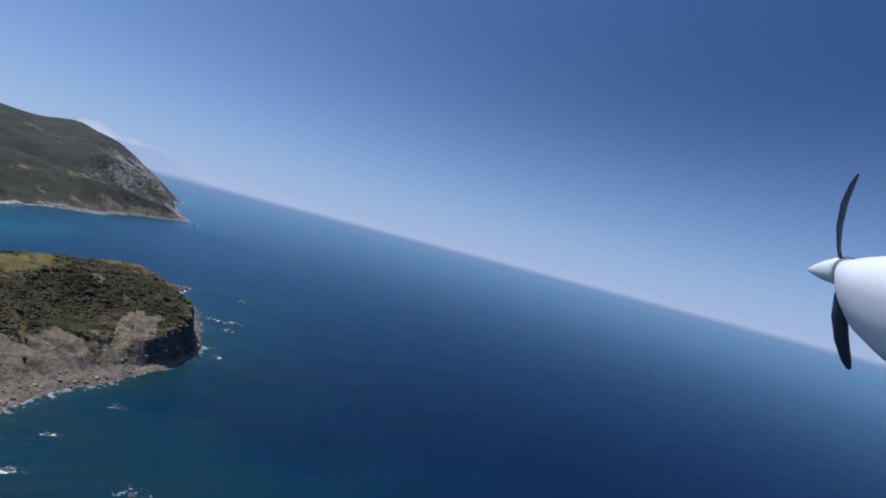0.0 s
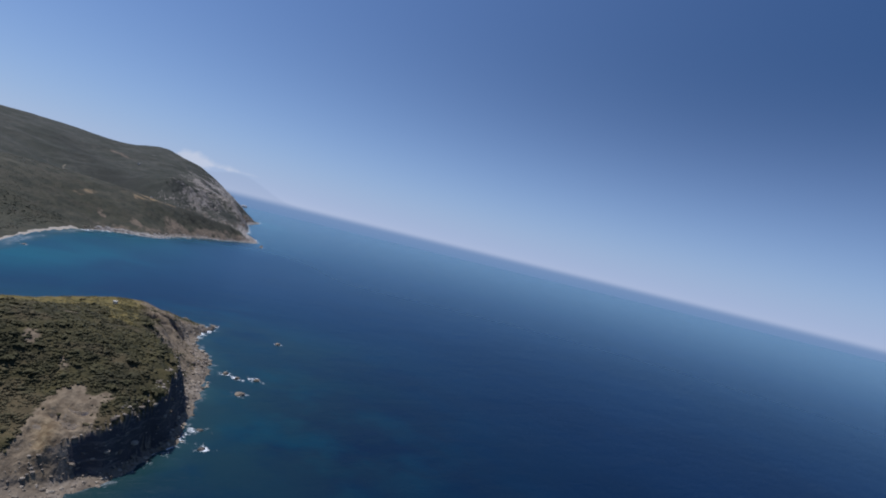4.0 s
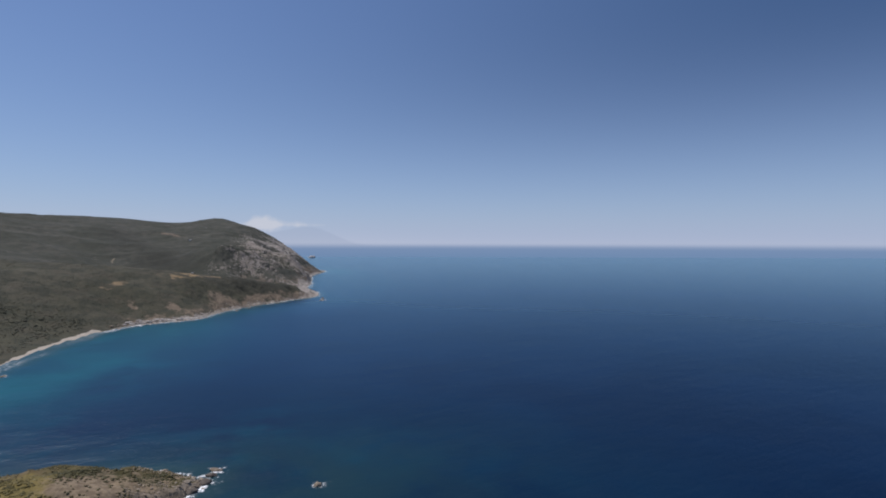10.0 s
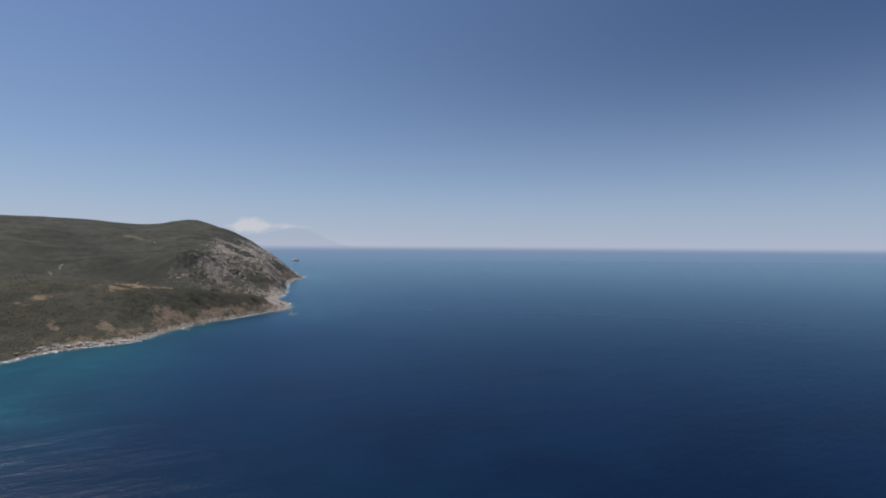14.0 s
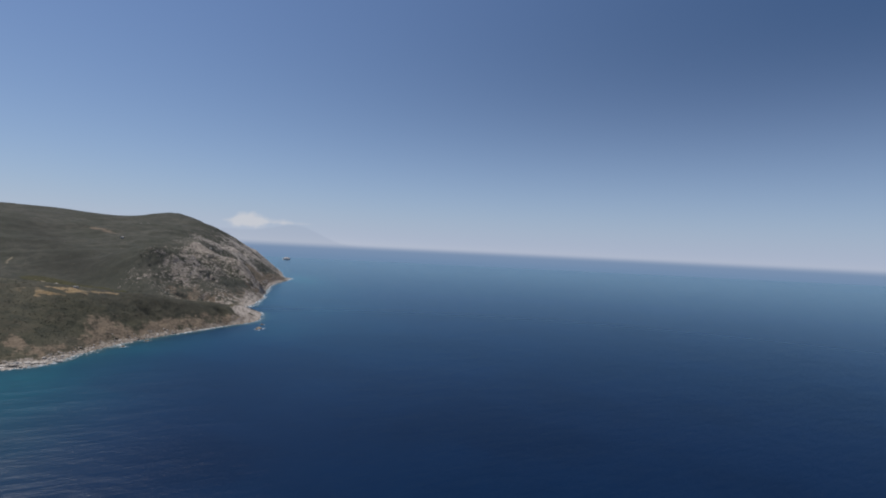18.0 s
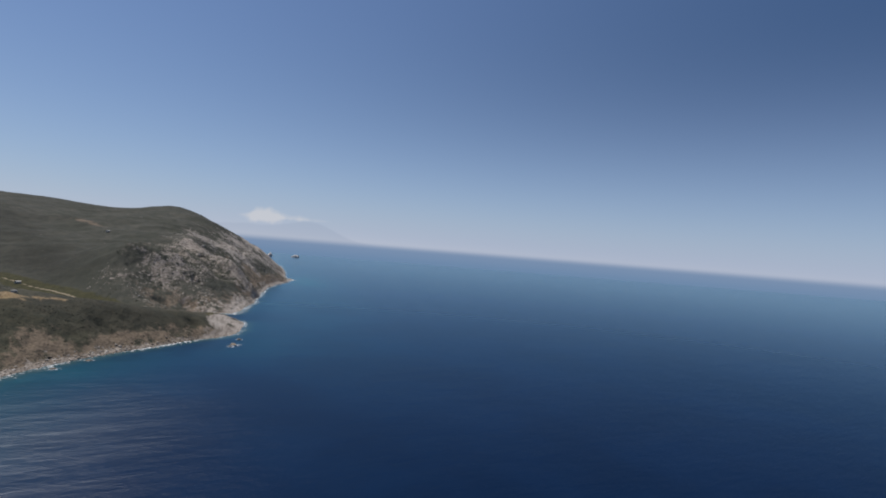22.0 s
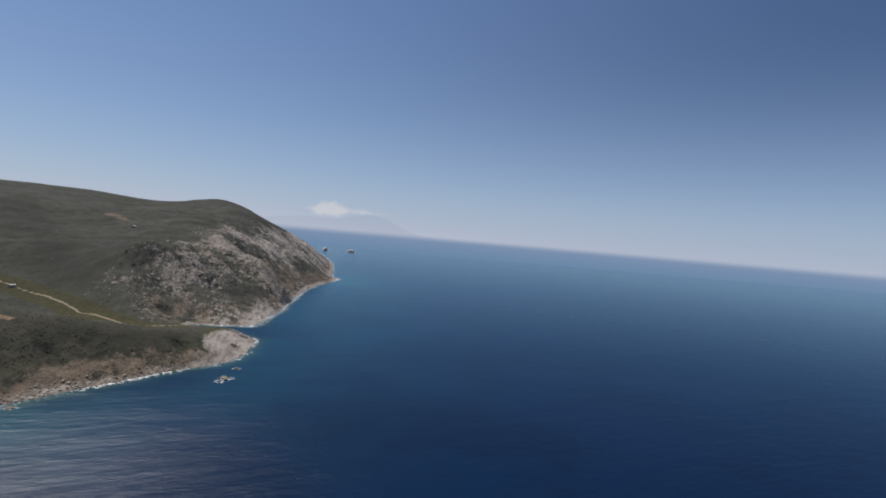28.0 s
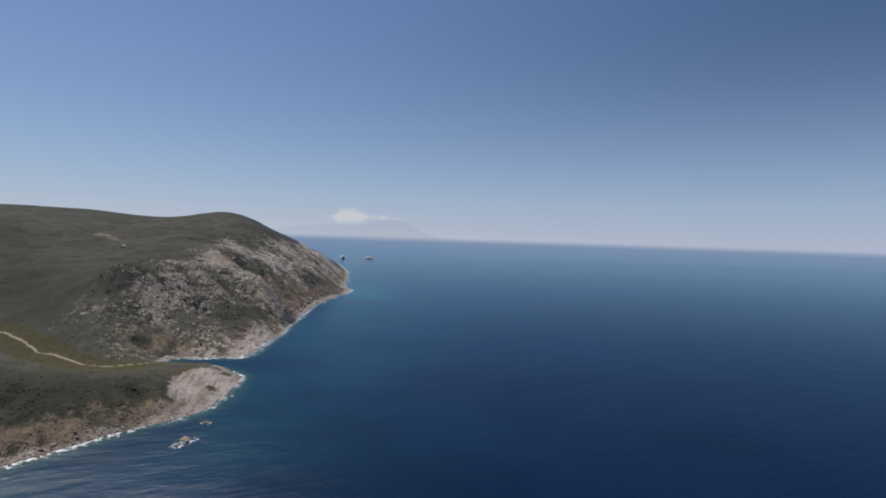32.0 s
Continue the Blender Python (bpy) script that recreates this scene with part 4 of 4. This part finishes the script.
rng, spots, d = strew(25, 13000, (1252, 1520, -140, 80), -2, 20, lambda x, y, s, c, r: r.uniform(size=len(x)) < (0.9 - 0.75 * step(1325, 1380, x)) * np.clip(0.75 + 1.1 * fractal(x, y, 26, 2, 84), 0, 1))
size = rng.gamma(1.6, 0.42, len(spots)) + 0.4
scatter("pale_cove_rocks", STONES_LOW, spots, size * (1 + 0.5 * (spots[:, 0] < 1330)), 0.6, 10, PALE_ROCK, "pale sunlit boulders along the water below the scrub", "rocks")
rng, spots, d = strew(23, 60000, (1800, 3000, -370, -150), 2.5, 26, lambda x, y, s, c, r: r.uniform(size=len(x)) < 0.25 * np.clip(0.3 + c["pale"], 0, 1))
size = rng.gamma(1.5, 0.7, len(spots)) + 0.5
scatter("pale_shore_rocks", STONES_LOW, spots, size, 0.32, 7, PALE_ROCK, "pale grey slabs of rock sloping into the sea", "rocks")
rng, spots, d = strew(24, 80000, (1860, 2950, -270, 220), 18, 700, lambda x, y, s, c, r: r.uniform(size=len(x)) < 0.5 * np.clip(c["rock"] - 0.12, 0, 1) * np.clip(0.45 + 1.3 * fractal(x, y, 50, 3, 77), 0, 1))
size = rng.gamma(1.4, 0.45, len(spots)) + 0.5
scatter("hill_outcrops", STONES_LOW, spots, size, 0.55, 8, PALE_ROCK, "pale grey rock outcrops and scree on the hill", "rocks")


# ---- larger shrubs and boulders that stand out singly ----
def clump_mesh(seed):
    """A shrub crown of many small leafy lumps with an uneven outline."""
    rng = np.random.default_rng(seed)
    verts, tris, base = [], [], 0
    for k in range(22):
        a, e = rng.uniform(0, 2 * math.pi), rng.uniform(0.0, 1.35)
        r = rng.uniform(0.55, 0.95)
        at = np.array([math.cos(a) * math.cos(e) * r, math.sin(a) * math.cos(e) * r, math.sin(e) * r * 0.55])
        v, f = LEAFY_LOW[int(rng.integers(0, len(LEAFY_LOW)))]
        verts.append(v * rng.uniform(0.22, 0.42) * np.array([1, 1, 0.75]) + at)
        tris.append(f + base)
        base += len(v)
    me = bpy.data.meshes.new("shrub")
    me.from_pydata(np.concatenate(verts).tolist(), [], np.concatenate(tris).tolist())
    me.materials.append(SCRUB)
    return me


def stone_mesh(shape, material):
    me = bpy.data.meshes.new("boulder")
    me.from_pydata(shape[0].tolist(), [], shape[1].tolist())
    me.materials.append(material)
    return me


def stand(name, meshes, seed, n, box, gap, count, lo, hi, keep, squash, sink, label, category, group):
    """Single things set down apart from one another."""
    rng, x, y, h, d, slope, c = field(seed, n, *box)
    taken = []
    for i in np.where(keep(x, y, h, d, slope, c))[0]:
        if len(taken) >= count:
            break
        if all((x[i] - a) ** 2 + (y[i] - b) ** 2 > gap * gap for a, b in taken):
            taken.append((x[i], y[i]))
            s = rng.uniform(lo, hi)
            ob = new(name, meshes[int(rng.integers(0, len(meshes)))])
            ob.matrix_world = pose(x[i], y[i], max(h[i], -0.2) - sink * s, rng.uniform(-8, 8), rng.uniform(-8, 8), rng.uniform(0, 360)) @ Matrix.Diagonal((s, s * rng.uniform(0.8, 1.2), s * squash * rng.uniform(0.8, 1.2), 1))
            tagged(ob, label, category, group=group)


SHRUBS = [clump_mesh(300 + k) for k in range(6)]
STONE_MESHES = [stone_mesh(s, ROCK) for s in STONES]
PALE_MESHES = [stone_mesh(s, PALE_ROCK) for s in STONES]
stand("shrub", SHRUBS, 31, 6000, (395, 560, -84, 40), 5.0, 170, 1.6, 3.6, lambda x, y, h, d, s, c: (c["dry"] < 0.4) & (c["grass"] < 0.55) & (d > 11) & (steepness(x, y, h) < 0.9) & (fractal(x, y, 30, 2, 85) > -0.15),
      0.8, 0.1, "dense dark green maquis shrub on the headland", "shrub", "shrubs on the headland")
stand("shrub", SHRUBS, 32, 3000, (300, 660, -60, 110), 9.0, 60, 1.2, 2.4, lambda x, y, h, d, s, c: (c["dry"] < 0.5) & (d > 20) & (steepness(x, y, h) < 0.9),
      0.75, 0.1, "rounded olive-green shrub among dry grass on the headland", "shrub", "shrubs on the headland")
stand("boulder", STONE_MESHES, 33, 9000, (300, 660, -120, 20), 3.0, 90, 0.7, 2.0, lambda x, y, h, d, s, c: (d > -1.5) & (d < 9) & (s > 0.3),
      0.7, 0.15, "weathered tan boulder lying at the foot of the cliff", "boulder", "boulders below the headland")
stand("boulder", PALE_MESHES, 34, 9000, (1275, 1520, -140, 20), 4.0, 60, 0.9, 2.0, lambda x, y, h, d, s, c: (d > -1.5) & (d < 12),
      0.6, 0.15, "pale sunlit boulder on the shore of the bay", "boulder", "boulders on the bay shore")
stand("boulder", PALE_MESHES, 35, 9000, (1625, 1780, -250, -190), 9.0, 14, 0.8, 1.6, lambda x, y, h, d, s, c: (d > 4) & (d < 16),
      0.45, 0.15, "pale grey slab-like boulder on the white rocky point", "boulder", "boulders on the point")


# ---- single rocks standing in the sea ----
def sea_rock(name, x, y, radius, height, seed, material, label, category="rock"):
    rng = np.random.default_rng(seed)
    bm = bmesh.new()
    bmesh.ops.create_icosphere(bm, subdivisions=4 if radius > 12 else 3, radius=1)
    ways = rng.normal(size=(9, 3))
    ways /= np.linalg.norm(ways, axis=1)[:, None]
    cuts = rng.uniform(0.55, 0.85, 9)
    for v in bm.verts:
        p = Vector(v.co)
        for way, cut in zip(ways, cuts):
            over = p.dot(Vector(way)) - cut
            if over > 0:
                p -= Vector(way) * over * 0.85
        p *= 1 + 0.34 * noise.fractal(p * 2.3 + Vector((seed, 0, 0)), 0.8, 2.0, 4)
        v.co = (p.x * radius, p.y * radius * 0.75, p.z * height * 1.3)
    ob = part(name, bm, material)
    ob.matrix_world = pose(x, y, -height * 0.12, 0, 0, rng.uniform(0, 180))
    return tagged(ob, label, category, group="rocks in the sea")


for k, (x, y, r, h) in enumerate(SEA_ROCKS):
    if k in (11, 12, 13):
        sea_rock("sea_rock", x, y, r, h, 100 + k, ROCK, "pale tan low rock ringed by white foam off the point")
    else:
        sea_rock("sea_rock", x, y, r, h, 100 + k, WET_ROCK if k in (5, 6, 7, 8, 9, 10, 18, 19, 20, 21) else ROCK, "low brown rock awash in white foam near the shore")
for k, (x, y, r, h) in enumerate(ISLETS):
    sea_rock("islet", x, y, r, h, 200 + k, ISLET_ROCK, "small steep grey islet standing in the open sea", "islet")


# ---- houses ----
def plain_material(name, color, rough, grain=2.0, amount=0.12):
    m = Nodes(name)
    dark = tuple(c * (1 - amount) for c in color)
    c = m.mix(m.ramp(m.noise(grain, 4), 0.35, 0.65), dark, color)
    c = m.mix(m.math("MULTIPLY", m.ramp(m.noise(grain * 6, 3), 0.55, 0.7), 0.4), c, dark)
    return m.done(c, rough)


WHITE_WALL = plain_material("white_plaster", (0.62, 0.58, 0.50), 0.9, 0.8)
PALE_ROOF = plain_material("pale_sheet_roof", (0.58, 0.56, 0.51), 0.95, 0.7)
WOOD = plain_material("grey_wood", (0.14, 0.11, 0.08), 0.8, 3.0, 0.3)
DARK_GLASS = plain_material("dark_glass", (0.03, 0.035, 0.04), 0.15)


def box_bm(x0, x1, y0, y1, z0, z1, bevel=0.0):
    bm = bmesh.new()
    bmesh.ops.create_cube(bm, size=1)
    for v in bm.verts:
        v.co = ((v.co.x + 0.5) * (x1 - x0) + x0, (v.co.y + 0.5) * (y1 - y0) + y0, (v.co.z + 0.5) * (z1 - z0) + z0)
    if bevel:
        bmesh.ops.bevel(bm, geom=bm.edges[:], offset=bevel, segments=1, affect="EDGES")
    return bm


def house(name, x, y, turn, w, dp, h, rise, roof, label, category):
    z = float(land(np.array([x]), np.array([y]))[0][0])
    base = new(name)
    base.matrix_world = pose(x, y, z - 0.6, 0, 0, turn)
    part("wall", box_bm(-w / 2, w / 2, -dp / 2, dp / 2, 0, h + 0.6, 0.04), WHITE_WALL, base, smooth=False)
    bm = bmesh.new()
    e, t = 0.03 * w, 0.18
    rows = [[bm.verts.new((sx * (w / 2 + e), sy * (dp / 2 + e), h + 0.6 + zz + (rise if sy == 0 else 0))) for sy in (-1, 0, 1)] for sx in (-1, 1) for zz in (0.003, t)]
    lo_a, hi_a, lo_b, hi_b = rows
    for i in (0, 1):
        bm.faces.new((hi_a[i], hi_b[i], hi_b[i + 1], hi_a[i + 1]))
        bm.faces.new((lo_a[i + 1], lo_b[i + 1], lo_b[i], lo_a[i]))
        bm.faces.new((lo_a[i], hi_a[i], hi_a[i + 1], lo_a[i + 1]))
        bm.faces.new((lo_b[i + 1], hi_b[i + 1], hi_b[i], lo_b[i]))
    bm.faces.new((lo_a[0], lo_b[0], hi_b[0], hi_a[0]))
    bm.faces.new((lo_a[2], hi_a[2], hi_b[2], lo_b[2]))
    part("roof", bm, roof, base, smooth=False)
    if rise > 0:
        for sx in (-1, 1):
            bm = bmesh.new()
            x0, x1 = sorted((sx * (w / 2 - 0.25), sx * w / 2))
            tri = [[bm.verts.new((xx, yy, zz)) for yy, zz in ((-dp / 2, h + 0.6), (dp / 2, h + 0.6), (0, h + 0.6 + rise))] for xx in (x0, x1)]
            bm.faces.new(tri[0][::-1]), bm.faces.new(tri[1])
            for i in range(3):
                bm.faces.new((tri[0][i], tri[0][(i + 1) % 3], tri[1][(i + 1) % 3], tri[1][i]))
            part("gable", bm, WHITE_WALL, base, smooth=False)
    part("door", box_bm(-0.5, 0.5, -dp / 2 - 0.06, -dp / 2 - 0.003, 0.6, min(2.65, h + 0.45)), WOOD, base, "grey wooden door", smooth=False)
    for wx in (-w * 0.32, w * 0.32):
        win = part("window", box_bm(wx - 0.07 * w, wx + 0.07 * w, -dp / 2 - 0.05, -dp / 2 - 0.003, 1.4, min(2.6, h + 0.4)), WOOD, base, smooth=False)
        part("pane", box_bm(wx - 0.05 * w, wx + 0.05 * w, -dp / 2 - 0.07, -dp / 2 - 0.052, 1.5, min(2.5, h + 0.3)), DARK_GLASS, win, "dark glass pane", smooth=False)
    return tagged(base, label, category)


house("hut", 567, -34, 40, 2.7, 1.9, 1.8, 0.0, PALE_ROOF, "low white hut with a flat pale roof on the grassy headland", "hut")
house("house", 1955, 176, -35, 9, 5.5, 3.0, 1.0, PALE_ROOF, "small white house with a pale roof beside the dirt track", "house")
house("house", 2391, 148, -20, 9, 6, 3.0, 1.2, PALE_ROOF, "small pale house among shrubs high on the hill", "house")
house("shed", 1552, 27, -30, 6, 3.4, 2.2, 0.0, PALE_ROOF, "low pale shed on the dry ground above the bay", "shed")


# ---- the aircraft's engine, as it hangs beside the camera at the start ----
PAINT = plain_material("white_aircraft_paint", (0.90, 0.89, 0.87), 0.38, 3.0, 0.04)
BLADE = plain_material("dark_propeller_blade", (0.06, 0.065, 0.08), 0.45, 8.0, 0.2)
SEAM = plain_material("grey_seam", (0.20, 0.20, 0.21), 0.6)


def loft(rings, close=True):
    bm = bmesh.new()
    loops = [[bm.verts.new(p) for p in ring] for ring in rings]
    n = len(loops[0])
    for a, b in zip(loops, loops[1:]):
        for i in range(n):
            bm.faces.new((a[i], a[(i + 1) % n], b[(i + 1) % n], b[i]))
    if close:
        bm.faces.new(loops[0][::-1])
        bm.faces.new(loops[-1])
    bmesh.ops.recalc_face_normals(bm, faces=bm.faces[:])
    return bm


def oval(at, cy, top, bottom, half, n=28):
    """A ring across the engine's axis: at metres behind the propeller, with its own height above and below the axis."""
    out = []
    for i in range(n):
        a = 2 * math.pi * i / n
        s, c = math.sin(a), math.cos(a)
        out.append((half * math.copysign(abs(c) ** 0.85, c), cy + (top if s > 0 else bottom) * math.copysign(abs(s) ** 0.85, s), at))
    return out


def aircraft_engine():
    base = new("aircraft_engine")
    base.matrix_world = flight_pose(*PATH[0][1:]) @ Matrix.Translation((3.64, -0.205, -4.97)) @ pose(0, 0, 0, 0, 0, 0)
    part("spinner", loft([oval(z, 0, r, r, r, 24) for z, r in ((-0.54, 0.006), (-0.50, 0.022), (-0.40, 0.058), (-0.25, 0.098), (-0.10, 0.125), (-0.02, 0.134))]), PAINT, base, "glossy white pointed spinner")
    part("backplate", loft([oval(z, 0, 0.128, 0.128, 0.128, 24) for z in (-0.018, 0.03)]), SEAM, base, "thin grey seam behind the spinner")
    part("cowling", loft([oval(*r) for r in ((0.035, -0.02, 0.13, 0.14, 0.14), (0.075, -0.04, 0.15, 0.21, 0.175), (0.17, -0.07, 0.19, 0.33, 0.235), (0.34, -0.11, 0.25, 0.45, 0.305), (0.62, -0.15, 0.31, 0.56, 0.365), (0.95, -0.18, 0.36, 0.62, 0.42), (1.6, -0.14, 0.34, 0.55, 0.42), (2.4, -0.05, 0.26, 0.36, 0.36), (3.0, 0.0, 0.10, 0.12, 0.16))]), PAINT, base, "white glossy engine cowling")
    for turn, lean, bow in ((0, -0.348, 0.545), (180, 0.267, -0.346)):
        rings = []
        for r, chord, thick, pitch in ((0.10, 0.07, 0.05, 50), (0.22, 0.10, 0.035, 42), (0.40, 0.125, 0.024, 32), (0.62, 0.115, 0.016, 24), (0.80, 0.085, 0.010, 20), (0.875, 0.045, 0.006, 18), (0.89, 0.012, 0.003, 18)):
            c, s = math.cos(radians(pitch)), math.sin(radians(pitch))
            sec = ((-0.5, 0), (-0.3, 0.45), (0.0, 0.5), (0.3, 0.3), (0.5, 0), (0.3, -0.12), (0.0, -0.2), (-0.3, -0.2))
            rings.append([(u * chord * c - v * thick * s + lean * r + bow * r * r, r, -(u * chord * s + v * thick * c) - 0.03) for u, v in sec])
        blade = part("propeller_blade", loft(rings), BLADE, base, "dark grey tapering propeller blade")
        blade.matrix_basis = pose(0, 0, 0, 0, 0, turn)
    part("cowl_vent", loft([[(-0.372, -0.16 + s * 0.02, z) for s in (-1, 1)] + [(-0.40, -0.16 + s * 0.02, z) for s in (1, -1)] for z in (0.86, 1.08)]), SEAM, base, "narrow dark vent slot")
    return tagged(base, "white aircraft engine with pointed spinner and dark two-bladed propeller", "aircraft engine")


aircraft_engine()
